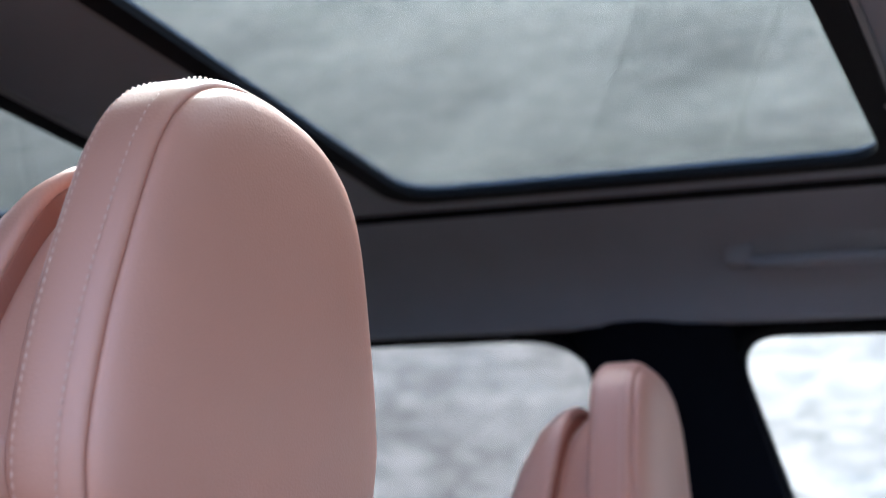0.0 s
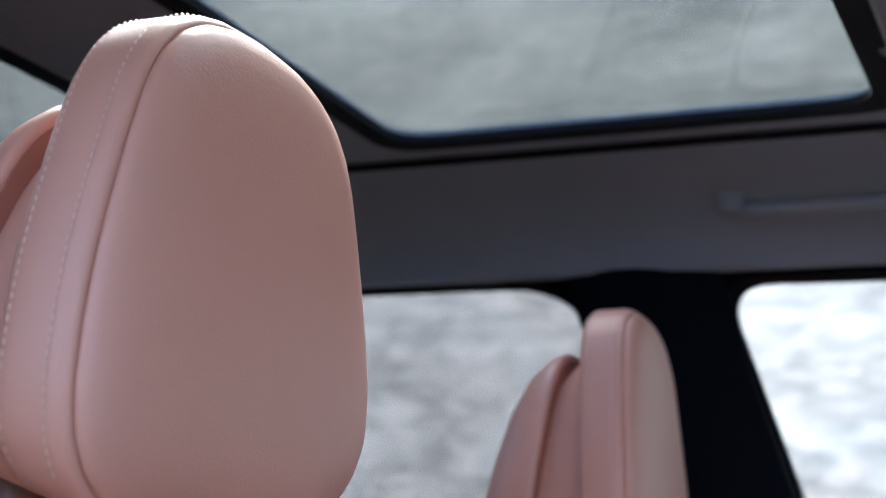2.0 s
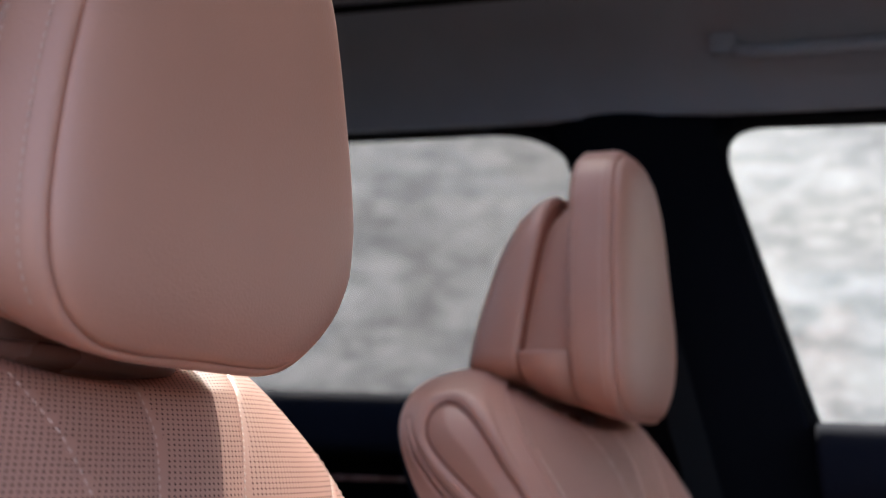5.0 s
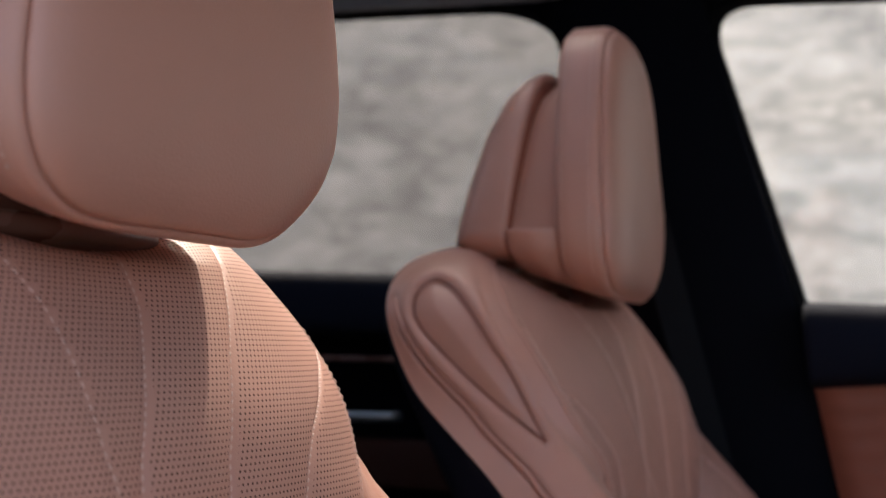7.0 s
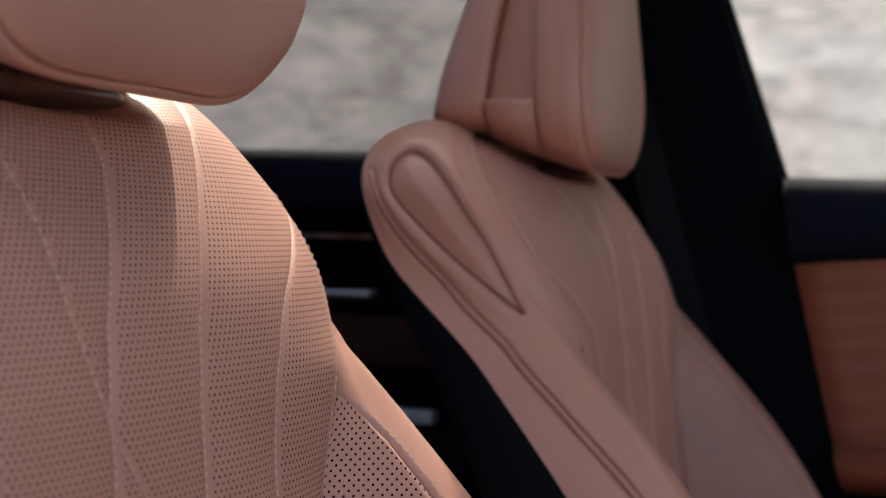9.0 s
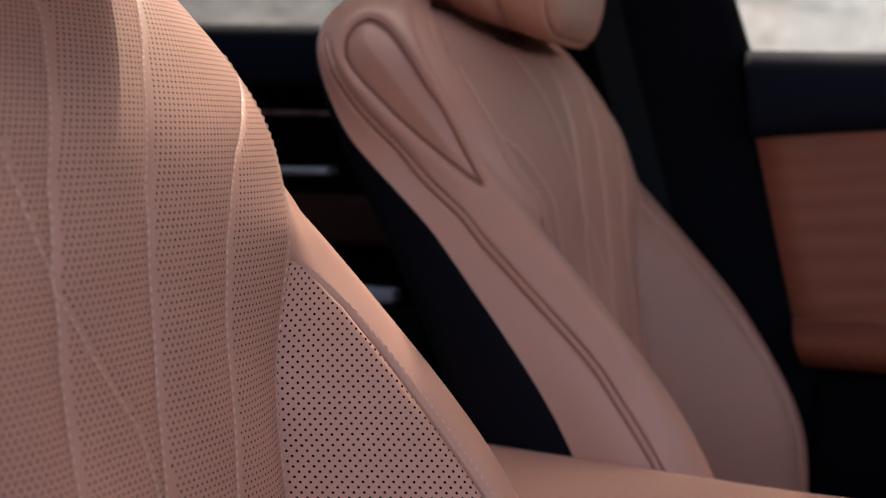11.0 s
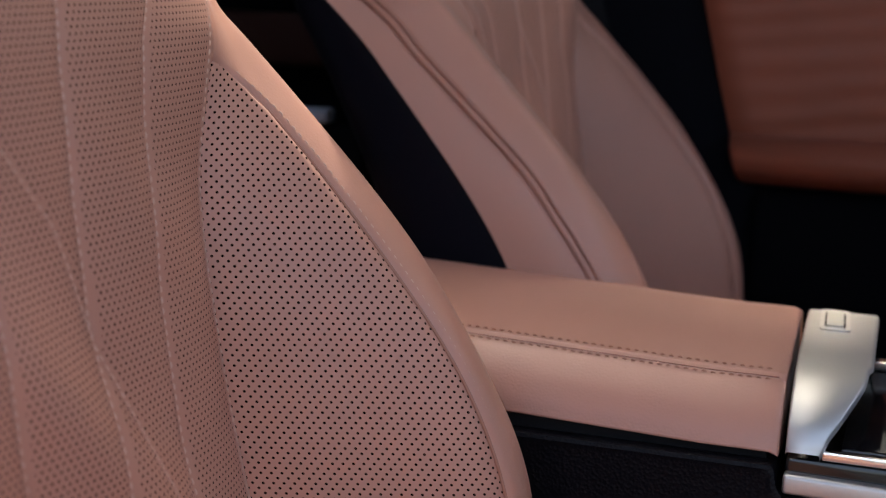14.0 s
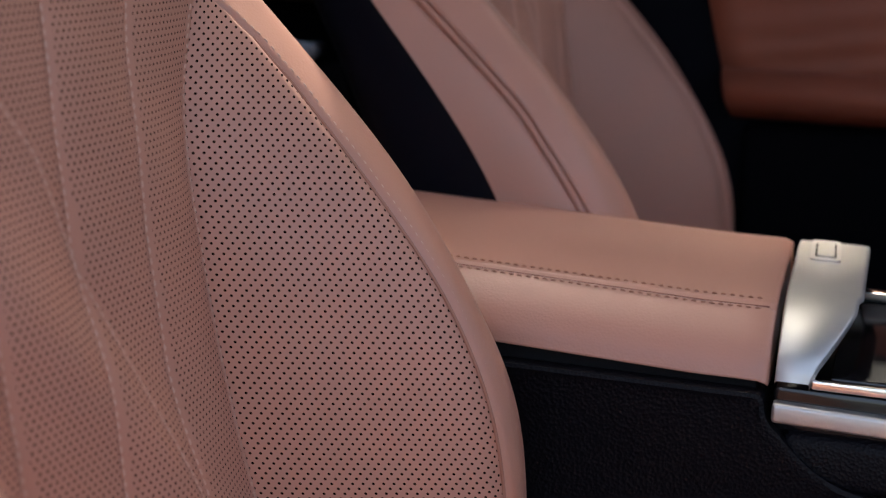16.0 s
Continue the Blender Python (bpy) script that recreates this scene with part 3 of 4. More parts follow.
def insert_point(z, row, y):
    """The padded centre: soft channels between sunk seams, loose folds lower down."""
    xs, hb, xv = row[1], row[2], row[3]
    u = min(1, abs(y) / hb)
    cv = seam_curves(z, hb)
    k = max(0, min(4, int(np.searchsorted(cv, y)) - 1))
    wide = cv[k + 1] - cv[k]
    s = (y - cv[k]) / max(1e-6, wide)
    puff = min(0.0022, wide * 0.045) * (1 - abs(2 * s - 1) ** 3)
    for e in cv[1:5]:
        puff -= 0.0008 * math.exp(-((y - e) / 0.0020) ** 2)
    d = y - np.interp(z, *DIAG)
    puff -= 0.0010 * math.exp(-(d / 0.0030) ** 2) - 0.0008 * math.exp(-((d + 0.012) / 0.008) ** 2)
    loose = min(1, max(0, (0.835 - z) / 0.14)) * (1 - u ** 2)
    q = y * 0.62 + z * 0.50 + 0.010 * noise.noise(Vector((y * 14, z * 9, 2.0)))
    fold = loose * (0.0038 * math.sin(q * 62) + 0.0010 * math.sin(q * 131 + 1.1) + 0.0010 * noise.noise(Vector((y * 24, z * 14, 5.0))))
    return Vector((xs + (xv - xs) * u ** 3 + puff + fold, y, dip(y, z)))


def away(p, line):
    """How far points (n, 2) lie from a polyline."""
    best = np.full(len(p), 9.0)
    for a, b in zip(line, line[1:]):
        ab = b - a
        t = np.clip(((p - a) @ ab) / (ab @ ab + 1e-12), 0, 1)
        d = p - a - t[:, None] * ab
        best = np.minimum(best, np.hypot(d[:, 0], d[:, 1]))
    return best


# seams on the outside of the bolster, seen from the side: x, z
PIPING = spline([(.186, .50), (.190, .56), (.186, .62), (.168, .663), (.137, .707), (.110, .740), (.063, .784), (.019, .824), (-.001, .844), (-.033, .870), (-.056, .893), (-.078, .912), (-.097, .930), (-.118, .955), (-.133, .980)], 120)
TEARDROP = spline([(.009, .868), (-.004, .888), (-.025, .924), (-.041, .944), (-.056, .964), (-.074, .983), (-.090, .995), (-.103, .998), (-.112, .990), (-.113, .975), (-.104, .958), (-.079, .935), (-.048, .909), (-.016, .885), (.009, .868)], 130)


def make_seat(at, group):
    seat = empty("front_seat", "tan leather front seat with perforated centre and pale stitching", "car seat", at, group)
    o = Vector((0, 0, 0.30))
    low = lambda v: Vector(v) - o
    # --- padded centre of the backrest
    per = 26
    pts, uvs = [], []
    run = np.r_[0, np.cumsum(np.hypot(np.diff(BACK[:, 0]), np.diff(BACK[:, 1])))]
    for row in BACK:
        z = row[0]
        cv = seam_curves(z, row[2])
        line = []
        for k in range(5):
            for q in range(per):
                s = 0.6 * (0.5 - 0.5 * math.cos(math.pi * q / per)) + 0.4 * q / per
                line.append(cv[k] + (cv[k + 1] - cv[k]) * s)
        line.append(cv[5])
        pts.append([low(insert_point(z, row, y)) for y in line])
        uvs.append([(y, np.interp(z, BACK[:, 0], run)) for y in line])
    bm = grid(pts, uvs)
    for f in bm.faces:
        c = f.calc_center_median()
        z = c.z + 0.30
        row = BACK[int(np.argmin(abs(BACK[:, 0] - z)))]
        cv = seam_curves(z, row[2])
        strip = any(-0.0015 < c.y - e < 0.0052 for e in cv[2:5]) or -0.0052 < c.y - cv[1] < 0.0015 or abs(c.y) > row[2] - 0.010 or abs(c.y - np.interp(z, *DIAG) + 0.001) < 0.0024
        f.material_index = 1 if strip else 0
    part("backrest_centre", bm, [PERF, LEATHER], seat, "perforated tan leather centre panel")
    lines = []
    for k in (1, 2, 3, 4):
        line = []
        for row in BACK[::3]:
            cv = seam_curves(row[0], row[2])
            if abs(cv[k]) < row[2] - 0.006:
                y = cv[k] + (-0.0016 if k > 1 else 0.0016)
                line.append((low(insert_point(row[0], row, y)) + Vector((0.0009, 0, 0.0003)), (0.95, 0, 0.2)))
        lines.append(line[::-1])
    lines.append([(low(insert_point(r[0], r, np.interp(r[0], *DIAG) - 0.003)) + Vector((0.0005, 0, 0.0002)), (0.95, 0, 0.2)) for r in BACK[::3] if 0.50 < r[0] < 0.985 and abs(np.interp(r[0], *DIAG)) < r[2] - 0.005][::-1])
    for sgn in (-1, 1):
        lines.append([(low(insert_point(r[0], r, sgn * (r[2] - 0.0085))) + Vector((0.0007, 0, 0.0002)), (0.95, 0, 0.2)) for r in BACK[::3] if r[0] < 0.955][::-1])
    tagged(part("stitching", stitches(lines), THREAD, seat, "pale thread stitching"), kind="stuff")

    # --- side bolsters, perforated inside, plain outside
    def frac(z):
        return float(np.interp(z, [0.46, 0.79, 0.812, 0.824, 0.832, 0.837, 0.840], [1.0, 1.0, .95, .80, .52, .22, 0.0]))

    n_in, n_out, n_side = 20, 14, 50
    for sgn in (1, -1):
        place = np.zeros((len(BACK), n_in + n_out + n_side + 1, 3))
        uvs, run_q = [], np.zeros(place.shape[:2])
        for i, row in enumerate(BACK):
            z, xs, hb, xv, hp, xp, hr, xr, hs, xm, hl, xl, xb = row
            bow = min(1, max(0, (0.80 - z) / 0.1))
            mid = (hb + (hp - hb) * (0.5 - 0.06 * bow), xv + (xp - xv) * (0.5 - 0.05 * bow))
            chain = spline([(hb, xv), mid, (hp, xp), (hr, xr), (hs, xm), (hl, xl)], 251)
            chain = np.c_[np.interp(np.r_[np.linspace(0, 100, 51), np.linspace(100, 250, 151)[1:]], range(251), chain[:, 0]), np.interp(np.r_[np.linspace(0, 100, 51), np.linspace(100, 250, 151)[1:]], range(251), chain[:, 1])]
            f = 50 * frac(z)
            idx = np.r_[np.linspace(0, f, n_in + 1), np.linspace(f, 100, n_out + 1)[1:], np.linspace(100, 200, n_side + 1)[1:]]
            y, x = (np.interp(idx, range(201), chain[:, k]) for k in (0, 1))
            place[i] = np.c_[x, y, [dip(v, z) for v in y]]
            run_q[i] = idx
            arc = np.r_[0, np.cumsum(np.hypot(np.diff(x), np.diff(y)))]
            uvs.append([(sgn * a, z * 1.12) for a in arc])
        # relief along the outward normal: panel seam, piping, shoulder loop
        du, dv = np.gradient(place, axis=0), np.gradient(place, axis=1)
        nor = np.cross(dv, du)
        nor /= np.linalg.norm(nor, axis=2, keepdims=True) + 1e-12
        nor *= np.sign(nor[:, -8:-7, 1:2] + 1e-9)
        flat = np.c_[place[..., 0].ravel(), place[..., 2].ravel()]
        outer = np.clip((run_q.ravel() - 62) / 12, 0, 1)
        d = away(flat, PIPING)
        lift = outer * (-0.0018 * np.exp(-((d - 0.0027) / 0.0016) ** 2) + 0.0010 * np.exp(-(d / 0.0022) ** 2))
        d = away(flat, TEARDROP)
        loop = np.array([inside(p, [tuple(q) for q in TEARDROP[:-1]]) for p in flat])
        lift += outer * (-0.0042 * np.exp(-(d / 0.0024) ** 2) + np.where(loop, -0.0030 * np.clip(d / 0.004, 0, 1) + 0.0028 * np.clip((d - 0.004) / 0.016, 0, 1), 0.0016 * np.exp(-((d - 0.008) / 0.006) ** 2)))
        lift = lift.reshape(run_q.shape)
        zz = BACK[:, :1]
        lift -= np.where(zz > 0.835, 0.0030 * np.exp(-((run_q - 3.5) / 3.0) ** 2), 0)
        lift[:, n_in] -= np.where(BACK[:, 0] < 0.840, 0.0022, 0)
        lift[:, 1:n_in] += np.where(zz < 0.82, 0.0030, 0.0) * np.sin(np.linspace(0, math.pi, n_in + 1))[None, 1:-1] * np.clip((0.82 - zz) / 0.08, 0, 1)
        place = place + nor * lift[..., None]
        flat_now = place.reshape(-1, 3)
        usable = np.where(run_q.ravel() > 70)[0]

        def cord_on(line, rad):
            path = []
            for a in line:
                k = usable[np.argsort(((flat[usable] - a) ** 2).sum(1))[:3]]
                c = flat_now[k].mean(0)
                path.append(low((a[0], sgn * (c[1] + 0.0002), a[1])))
            return tube(path, rad, 6)

        tang = np.gradient(PIPING, axis=0)
        tang /= np.linalg.norm(tang, axis=1, keepdims=True)
        across = np.c_[-tang[:, 1], tang[:, 0]]
        for off in (-0.0027, 0.0027):
            part("bolster_piping", cord_on((PIPING + across * off)[:112], 0.0008), CREASE_SHADE, seat, "sewn seam along the bolster, crease shade in its colour")
        part("shoulder_piping", cord_on(TEARDROP, 0.0011), CREASE_SHADE, seat, "sewn loop seam on the shoulder, crease shade in its colour")
        place[..., 1] *= sgn
        nor[..., 1] *= sgn
        pts = [[low(p) for p in line] for line in place]
        part("bolster_panel", grid(pts, uvs, lambda i, j: j < n_in and BACK[i + 1][0] < 0.840), PERF_WIDE, seat, "perforated tan leather bolster face")
        part("side_bolster", grid(pts, uvs, lambda i, j: j >= n_in or BACK[i + 1][0] >= 0.840), LEATHER, seat, "smooth tan leather side bolster")
        cord = [pts[i][n_in] for i in range(len(BACK)) if BACK[i][0] < 0.8405]
        part("panel_seam", tube([p + Vector((0.0006, 0, 0)) for p in cord], 0.0011, 6), PIPE, seat, "darker seam round the perforated face")
        # stitched seam beside the perforated face
        line = []
        for i in range(0, len(BACK), 2):
            if BACK[i][0] < 0.836:
                p, q = Vector(pts[i][n_in]), Vector(pts[i][n_in + 4])
                w = (q - p).normalized()
                nv = Vector(nor[i, n_in + 2])
                line.append((p + w * 0.0055 + nv * 0.0009, nv))
        tagged(part("stitching", stitches([line[::-1]], r=0.0006), THREAD, seat, "pale thread stitching"), kind="stuff")
    # --- dark shell behind
    rings = []
    for row in BACK[::2]:
        z, hl, xl, xb = row[0], row[10], row[11], row[12]
        half = spline([(hl - 0.006, xl + 0.004), (hl - 0.007, xl - 0.25 * (xl - xb) - 0.002), (hl - 0.022, xb + 0.25 * (xl - xb) - 0.004), (hl * 0.68, xb - 0.004), (0.0, xb - 0.008)], 22)
        rings.append([low((x, y, dip(y, z))) for y, x in half] + [low((x, -y, dip(y, z))) for y, x in half[::-1][1:]])
    part("back_shell", loft(rings, closed=False, cap0=False, cap1=False), SHELL, seat, "dark blue-black moulded back shell")
    # the leather top edge between front and shell
    top = BACK[-1]
    front = [(y, top[1] + (top[3] - top[1]) * (abs(y) / top[2]) ** 3) for y in np.linspace(-top[2], top[2], 13)]
    side = spline([(top[2], top[3]), (top[4], top[5]), (top[6], top[7]), (top[8], top[9]), (top[10], top[11])], 18)[1:]
    back = spline([(top[10], top[11]), (top[10] * .7, top[12] - .002), (0, top[12] - .008)], 8)[1:]
    half = [tuple(p) for p in side] + [tuple(p) for p in back]
    outline = front + half + [(-y, x) for y, x in half[::-1][1:]]
    rings = []
    for k, up in ((1.0, 0.0), (0.93, 0.0035), (0.8, 0.006), (0.5, 0.008), (0.2, 0.008)):
        rings.append([low((-0.085 + (x + 0.085) * k, y * k, dip(y * k, top[0]) + up)) for y, x in outline])
    part("backrest_top", loft(rings, cap0=False), LEATHER, seat)
    # --- seat cushion and frame
    prof = rounded([(-0.02, 0.30, 0.03), (0.56, 0.30, 0.05), (0.60, 0.455, 0.07), (0.10, 0.475, 0.05), (-0.03, 0.44, 0.04)], 0.04, 6)
    rings = [[low((0.28 + (x - 0.28) * k, y, 0.38 + (z - 0.38) * k)) for x, z in prof] for y, k in ((-0.25, 0.86), (-0.24, 0.95), (-0.21, 1.0), (0.21, 1.0), (0.24, 0.95), (0.25, 0.86))]
    part("seat_cushion", loft(rings), LEATHER, seat, "tan leather seat cushion")
    box_part("seat_frame", (-0.02, 0.50, -0.22, 0.22, -0.04, 0.02), BLACK, seat, "black seat rails", 0.01)
    make_headrest(seat, low)
    return seat


# half-width of the headrest by height
HEAD = ((0.9865, .040), (0.9870, .075), (0.9895, .100), (0.996, .117), (1.006, .129), (1.022, .1375), (1.045, .1405), (1.075, .1385), (1.106, .1335), (1.132, .127), (1.167, .1165), (1.196, .106), (1.216, .095), (1.232, .079), (1.243, .058), (1.249, .034), (1.251, .0))


def head_ring(n=160, top=1.251, bottom=0.9865, wide=1.0):
    """The outline seen from the front, evenly spaced."""
    half = [(w * wide, bottom + (z - 0.9865) * (top - bottom) / 0.2645) for z, w in HEAD]
    # the lower corner towards the far side is rounder
    ease = [(w * (1 - 0.40 * max(0.0, 1 - (z - bottom) / 0.095) ** 2.4), z) for w, z in half]
    pts = [(0.0, bottom)] + ease + [(-w, z) for w, z in half[::-1][1:]] + [(0.0, bottom)]
    p = np.array(pts)
    arc = np.r_[0, np.cumsum(np.linalg.norm(np.diff(p, axis=0), axis=1))]
    s = np.linspace(0, arc[-1], 1440, endpoint=False)
    q = np.c_[np.interp(s, arc, p[:, 0]), np.interp(s, arc, p[:, 1])]
    w = np.hanning(45)
    w /= w.sum()
    q = np.array([np.convolve(np.r_[c[-22:], c, c[:22]], w, "valid") for c in q.T]).T
    return q[:: 1440 // n]


def make_headrest(seat, low):
    head = new("headrest")
    head.parent = seat
    tagged(head, "tan leather headrest with a stitched band and a smooth face")
    ring = head_ring()
    mid = np.array([0.0, 1.10])

    def level(x, inset, base=ring, m=mid):
        out = []
        for p in base:
            d = p - m
            r = np.linalg.norm(d)
            q = m + d * max(0.0, (r - inset) / r)
            lift = max(0.0, 0.034 - max(x, -0.06)) * 0.33 * min(1.0, max(0.0, 1.055 - q[1]) / 0.060)
            out.append(low((x - 0.003 - 0.02 * (q[1] - 1.04), q[0] - 0.006, q[1] + lift)))
        return out

    band = [(0.004, 0.034), (-0.002, 0.020), (-0.0060, 0.010), (-0.0052, 0.004), (-0.001, 0.0008), (0.005, 0.0), (0.012, 0.0), (0.024, 0.0005), (0.031, 0.0015), (0.0345, 0.0035), (0.0355, 0.0065), (0.034, 0.0095)]
    part("band", loft([level(x, i) for x, i in band], cap0=False, cap1=False), LEATHER, head, "stitched tan leather band")
    face = [(0.033, 0.0092), (0.0365, 0.0066), (0.0392, 0.0076), (0.0420, 0.0110), (0.0448, 0.0175), (0.0472, 0.028), (0.0488, 0.042), (0.0500, 0.060), (0.0507, 0.080), (0.0510, 0.100), (0.0511, 0.118)]
    part("face", loft([level(x, i) for x, i in face], cap0=False), LEATHER, head, "smooth tan leather face")
    lines = []
    for x, inset in ((0.0250, 0.0001), (0.0010, 0.0003)):
        lv = level(x, inset)
        m3 = low((x, 0, 1.11))
        lines.append([(p, (Vector(p) - m3).normalized()) for p in lv if p[2] > 0.7035])
    tagged(part("stitching", stitches(lines, 0.0034, 0.0018, 0.00045), THREAD, head, "pale thread stitching"), kind="stuff")
    # sunk sides above a padded ledge, and the rear half
    mr = np.array([0.0, 1.10])
    rec = [(0.002, 1.218, 0.90), (-0.012, 1.206, 0.895), (-0.03, 1.190, 0.89), (-0.05, 1.168, 0.88), (-0.065, 1.143, 0.85)]
    part("recessed_side", loft([level(x, 0.0, head_ring(top=t, bottom=0.992, wide=w), mr) for x, t, w in rec]), LEATHER, head, "recessed tan leather side")
    cut = [np.array(p) for p in sorted((p for p in ring if p[1] < 1.052), key=lambda p: math.atan2(p[0], 1.06 - p[1]))]
    part("lower_ledge", loft([level(x, i, cut, np.array([0.0, 1.03])) for x, i in ((-0.0520, 0.010), (-0.050, 0.004), (-0.046, 0.0015), (-0.030, 0.0008), (-0.006, 0.0008))]), LEATHER, head, "padded lower edge")
    m4 = np.array([0.0, 1.075])

    def lean(ps):
        return [p + Vector((0.15 * max(0, p.z + 0.30 - 1.03), 0, 0)) for p in ps]

    prof = [(-0.056, 1.196, 0.86), (-0.0545, 1.204, 0.935), (-0.056, 1.208, 0.955), (-0.060, 1.210, 0.962), (-0.070, 1.206, 0.957), (-0.083, 1.193, 0.938), (-0.095, 1.168, 0.90), (-0.105, 1.132, 0.83), (-0.111, 1.088, 0.70)]
    rings = [lean(level(x, 0.0, head_ring(top=t, bottom=0.992 + max(0, -0.07 - x) * 0.5, wide=w), m4)) for x, t, w in prof]
    part("back_half", loft(rings), LEATHER, head, "tan leather rear half")
    rings = [lean(level(x, 0.0, head_ring(top=1.2025, bottom=0.992, wide=0.930), m4)) for x in (-0.0570, -0.0525)]
    part("groove", loft(rings), RUST, head, "dark joint between the halves")

    # posts and oval collar
    def oval(cx, cz, a, b, cy=0.0, n=40):
        return [low((cx + a * math.copysign(abs(math.cos(q)) ** 0.8, math.cos(q)), cy + b * math.copysign(abs(math.sin(q)) ** 0.7, math.sin(q)), cz)) for q in np.linspace(0, 2 * math.pi, n, endpoint=False)]

    neck = [oval(-0.052, z, a, b, -0.014) for z, a, b in ((0.960, .018, .062), (0.994, .018, .062), (1.020, .020, .066))]
    part("neck", loft(neck), COLLAR, head, "dark brown neck")
    col = [oval(-0.057, z - 0.002, a, b + 0.036, -0.012) for z, a, b in ((0.950, .022, .038), (0.9865, .024, .040), (0.9885, .027, .043), (0.9895, .030, .046), (0.9915, .0325, .0485), (0.9945, .034, .050), (0.998, .0335, .0495), (1.0005, .031, .047), (1.001, .028, .044), (0.9995, .024, .040), (0.996, .021, .037))]
    part("collar", loft(col), COLLAR, head, "glossy dark brown collar")


near_seat = make_seat((0.0, 0.060, 0.30), "front seats")
far_seat = copy_thing(near_seat, Matrix.Translation((0.0175, 0.830, 0.30)) @ Matrix.Rotation(radians(-0.9), 4, "Z"))
# the far seat stands slightly turned; its headrest is set further back and tilted on its posts
pivot = Matrix.Translation((0.0, 0.0, 0.70))
for ob in far_seat.children:
    if ob.name.split(".")[0] == "headrest":
        ob.matrix_local = Matrix.Translation((-0.0175, 0.0, -0.002)) @ pivot @ Matrix.Rotation(radians(4.9), 4, "Z") @ Matrix.Rotation(radians(-3.5), 4, "Y") @ pivot.inverted()


# ---------------------------------------------------------------- centre console
def make_console():
    o = Vector((0.2, 0.40, 0.26))
    con = empty("centre_console", "black centre console with a tan leather armrest and satin metal cap", "console", (0.186, 0.4618, 0.2153))
    con.scale = (1.07, 1.07, 1.07)
    rel = lambda v: Vector(v) - o
    # armrest pad: profile from the far edge over the top and down the near side
    prof = spline([(0.512, 0.640), (0.514, 0.660), (0.508, 0.672), (0.492, 0.677), (0.44, 0.679), (0.38, 0.680), (0.335, 0.6785), (0.318, 0.6765), (0.306, 0.6715), (0.294, 0.663), (0.286, 0.653), (0.2825, 0.644)], 90)
    seam = int(np.argmin(abs(prof[:, 0] - 0.3185)))
    pts = []
    xs = [-0.16, -0.10, 0.0, 0.1, 0.2, 0.30, 0.328, 0.336, 0.3395, 0.341]
    for x in xs:
        line = []
        ease = max(0, (x - 0.334) / 0.009) ** 2 * 0.004
        for j, (y, z) in enumerate(prof):
            g = 0.0024 * math.exp(-((j - seam) / 0.9) ** 2)
            line.append(rel((x + 0.008 * (0.51 - y) / 0.23, y + (0.40 - y) * ease * 4, z - g - ease + max(0, 0.30 - x) * 0.036)))
        pts.append(line + [line[-1] + Vector((0, 0.03, -0.004)), line[0] + Vector((0, -0.03, -0.004))])
    part("armrest", loft(pts), LEATHER, con, "padded tan leather armrest")
    lines = []
    for dj in (-3.6, 3.6):
        line = []
        for x in np.linspace(-0.1, 0.336, 60):
            k = seam + dj
            y, z = (np.interp(k, range(90), prof[:, q]) for q in (0, 1))
            line.append((rel((x + 0.008 * (0.51 - y) / 0.23, y - 0.0003, z + 0.0006 + max(0, 0.30 - x) * 0.036)), (0, -0.4, 0.9)))
        lines.append(line)
    tagged(part("stitching", stitches(lines, 0.0030, 0.0020, 0.00055), THREAD_TAN, con, "double row of tan stitching"), kind="stuff")
    y, z = prof[seam]
    groove = [rel((x + 0.008 * (0.51 - y) / 0.23, y, z - 0.0016 + max(0, 0.30 - x) * 0.036)) for x in np.linspace(-0.1, 0.337, 40)]
    part("armrest_seam", tube(groove, 0.0008, 6), CREASE_SHADE, con, "sewn seam with crease shade in its colour")
    # satin cap that wraps over the armrest's front end
    pr = spline([(0.510, 0.640), (0.511, 0.662), (0.506, 0.672), (0.492, 0.6765), (0.44, 0.679), (0.37, 0.680), (0.330, 0.678), (0.308, 0.671), (0.293, 0.661), (0.286, 0.652), (0.2835, 0.645)], 60)
    outer, inner = [], []
    for y, z in pr:
        x0 = 0.3445 + 0.008 * (0.51 - y) / 0.23
        x1 = float(np.interp(z if y < 0.35 else 0.69, [0.645, 0.655, 0.668, 0.677, 0.69], [0.3705, 0.3745, 0.3835, 0.390, 0.3925])) if y < 0.35 else 0.3905 + 0.002 * (0.5 - y) / 0.15
        outer.append((x0, x1, y, z))
    rings = []
    for q, drop in ((0.0, 0.0035), (0.015, 0.0008), (0.05, 0.0), (0.5, 0.0), (0.95, 0.0), (0.985, 0.0008), (1.0, 0.0035)):
        rings.append([rel((x0 + (x1 - x0) * q, y + (0.40 - y) * drop * 4, z - drop)) for x0, x1, y, z in outer])
    cap = part("end_cap", loft(rings, closed=False, cap0=False, cap1=False), SATIN, con, "satin aluminium end cap")
    back = [[Vector(p) for p in rings[-1]], [Vector(p) + Vector((-0.006, 0.0, -0.012)) for p in rings[-1]]]
    part("cap_inside", loft(back, closed=False, cap0=False, cap1=False), GLOSS, con)
    # push button in its frame
    fr = rounded([(0.3570, 0.424), (0.3755, 0.424), (0.3725, 0.480), (0.3545, 0.480)], 0.004, 5)
    hole = rounded([(0.3595, 0.430), (0.3725, 0.430), (0.3700, 0.474), (0.3575, 0.474)], 0.003, 5)
    sharp(part("button_frame", plate(fr, [hole], 0.0012, lambda u, v, d: rel((u, v, 0.6796 + d))), SATIN_LIGHT, con, "bright button frame"), 30)
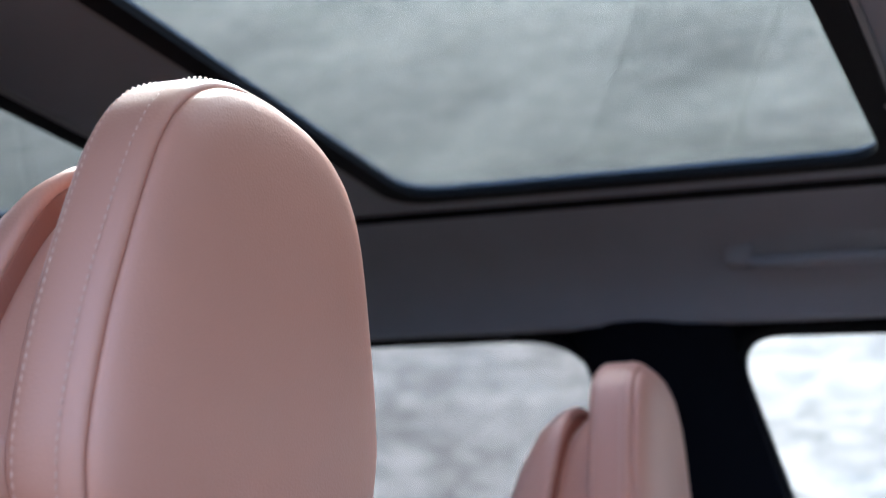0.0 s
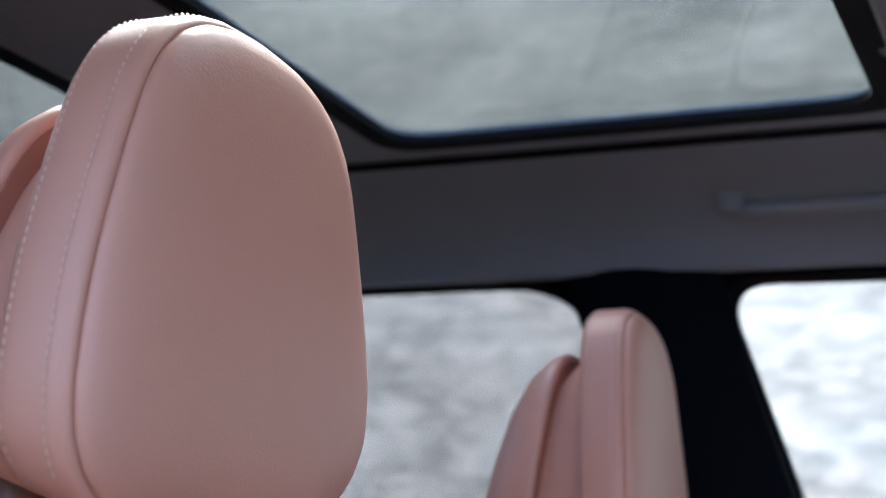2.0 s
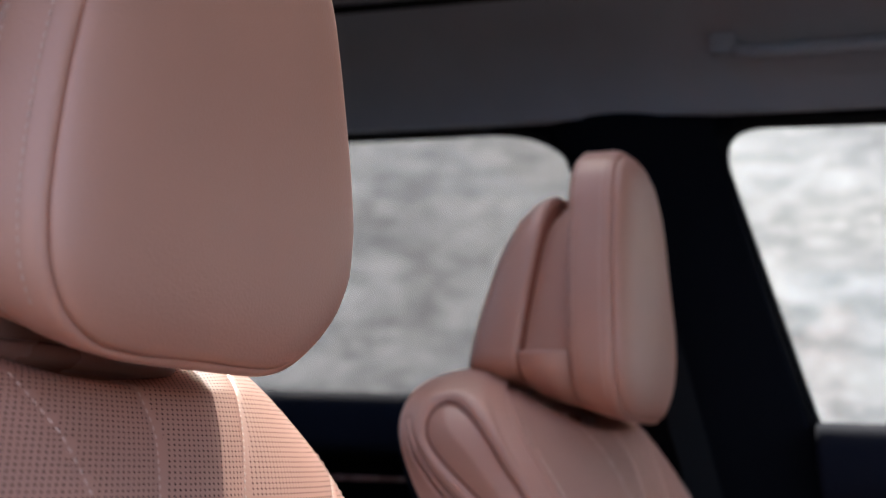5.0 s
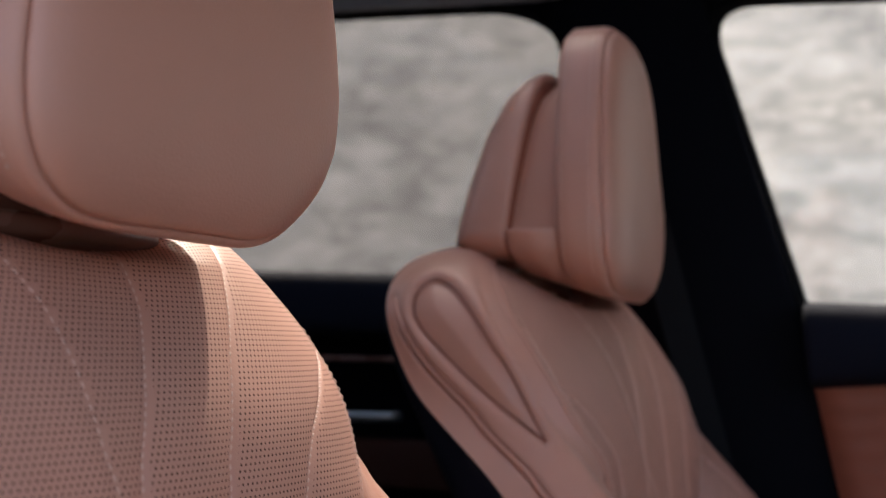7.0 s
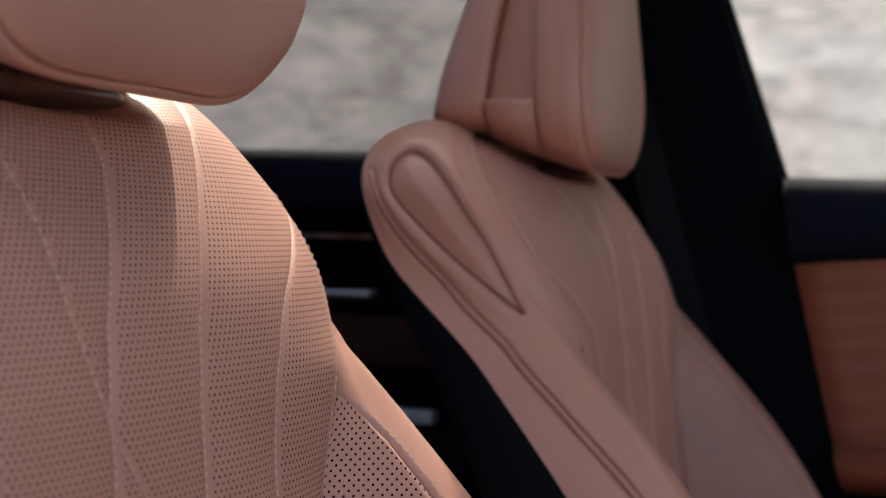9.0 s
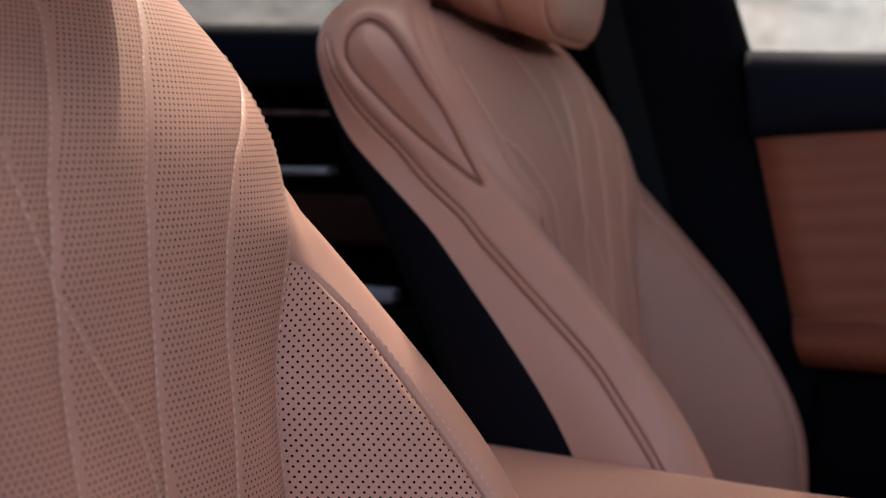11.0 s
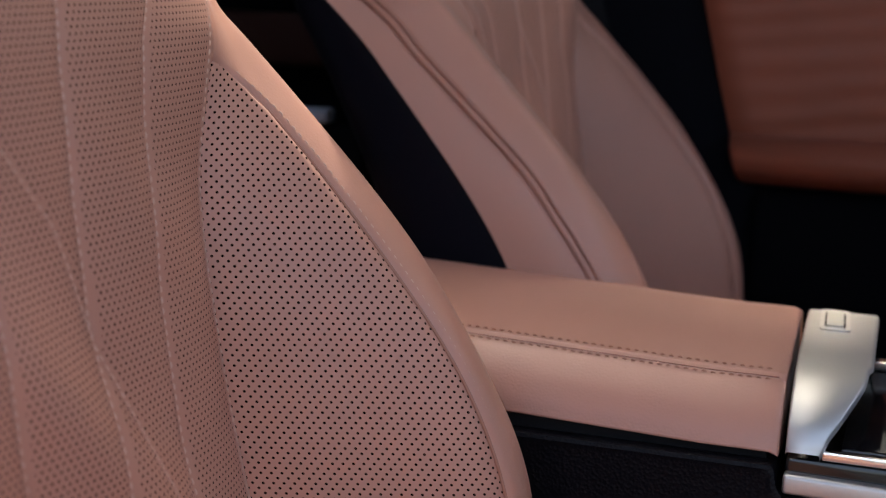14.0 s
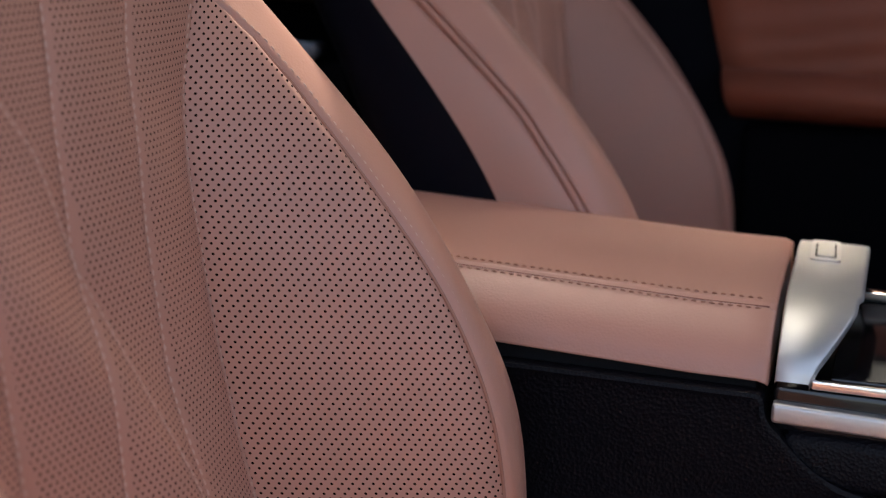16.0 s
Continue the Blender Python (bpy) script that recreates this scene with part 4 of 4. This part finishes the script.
    sharp(part("button_gap", plate(hole, [], 0.0006, lambda u, v, d: rel((u, v, 0.6792 + d))), SEAL, con), 30)
    kn = rounded([(0.3606, 0.4325), (0.3712, 0.4325), (0.3690, 0.4715), (0.3586, 0.4715)], 0.003, 5)
    sharp(part("push_button", plate(kn, [], 0.0022, lambda u, v, d: rel((u, v, 0.6793 + d))), SATIN_LIGHT, con, "satin metal push button"), 30)
    # black body under the pad, with a rounded lower step towards the front
    body = [(-0.20, 0.26), (0.90, 0.26), (0.90, 0.575), (0.46, 0.583, 0.03), (0.383, 0.592, 0.03), (0.3495, 0.625, 0.02), (0.3475, 0.6385, 0.004), (-0.20, 0.6385)]
    ring = rounded(body, 0.008, 7)
    rings = []
    for y, k in ((0.2785, 0.006), (0.2755, 0.002), (0.2765, 0.0), (0.40, 0.0), (0.5185, 0.0), (0.5205, 0.002), (0.516, 0.006)):
        cx, cz = 0.2, 0.44
        rings.append([rel((x - math.copysign(min(k, abs(x - cx)), x - cx), y, z - math.copysign(min(k, abs(z - cz)), z - cz))) for x, z in ring])
    sharp(part("side_panel", loft(rings), BLACK, con, "grained black console body"), 50)
    box_part("armrest_base", (-0.15 - o.x, 0.343 - o.x, 0.288 - o.y, 0.508 - o.y, 0.634 - o.z, 0.6465 - o.z), SEAL, con, "black gap under the armrest", 0.002)
    # front pad, strips and tray
    box_part("front_pad", (0.357 - o.x, 0.86 - o.x, 0.2795 - o.y, 0.515 - o.y, 0.586 - o.z, 0.6195 - o.z), BLACK, con, "grained black pad", 0.009, 4)
    bm = bmesh.new()
    box(bm, 0.3525 - o.x, 0.86 - o.x, 0.2765 - o.y, 0.290 - o.y, 0.6235 - o.z, 0.6345 - o.z, bevel=0.0022, seg=3)
    for v in bm.verts:
        v.co.z -= max(0, v.co.x + o.x - 0.3525) * 0.02
    sharp(part("metal_strip", bm, SATIN, con, "satin metal strip"), 40)
    box_part("tray_body", (0.3525 - o.x, 0.86 - o.x, 0.284 - o.y, 0.515 - o.y, 0.617 - o.z, 0.642 - o.z), GLOSS, con, "gloss black tray surround", 0.003)
    for y0, y1, z0, z1, x0 in ((0.283, 0.2885, 0.6425, 0.6475, 0.3715), (0.2915, 0.2945, 0.6425, 0.6455, 0.376), (0.470, 0.482, 0.640, 0.652, 0.3885)):
        box_part("tray_rail", (x0 - o.x, 0.86 - o.x, y0 - o.y, y1 - o.y, z0 - o.z, z1 - o.z), CHROME, con, "bright chrome rail", 0.0012)
    box_part("tray_lid", (0.380 - o.x, 0.86 - o.x, 0.298 - o.y, 0.466 - o.y, 0.6405 - o.z, 0.646 - o.z), GLOSS, con, "gloss black tray lid", 0.002)


make_console()
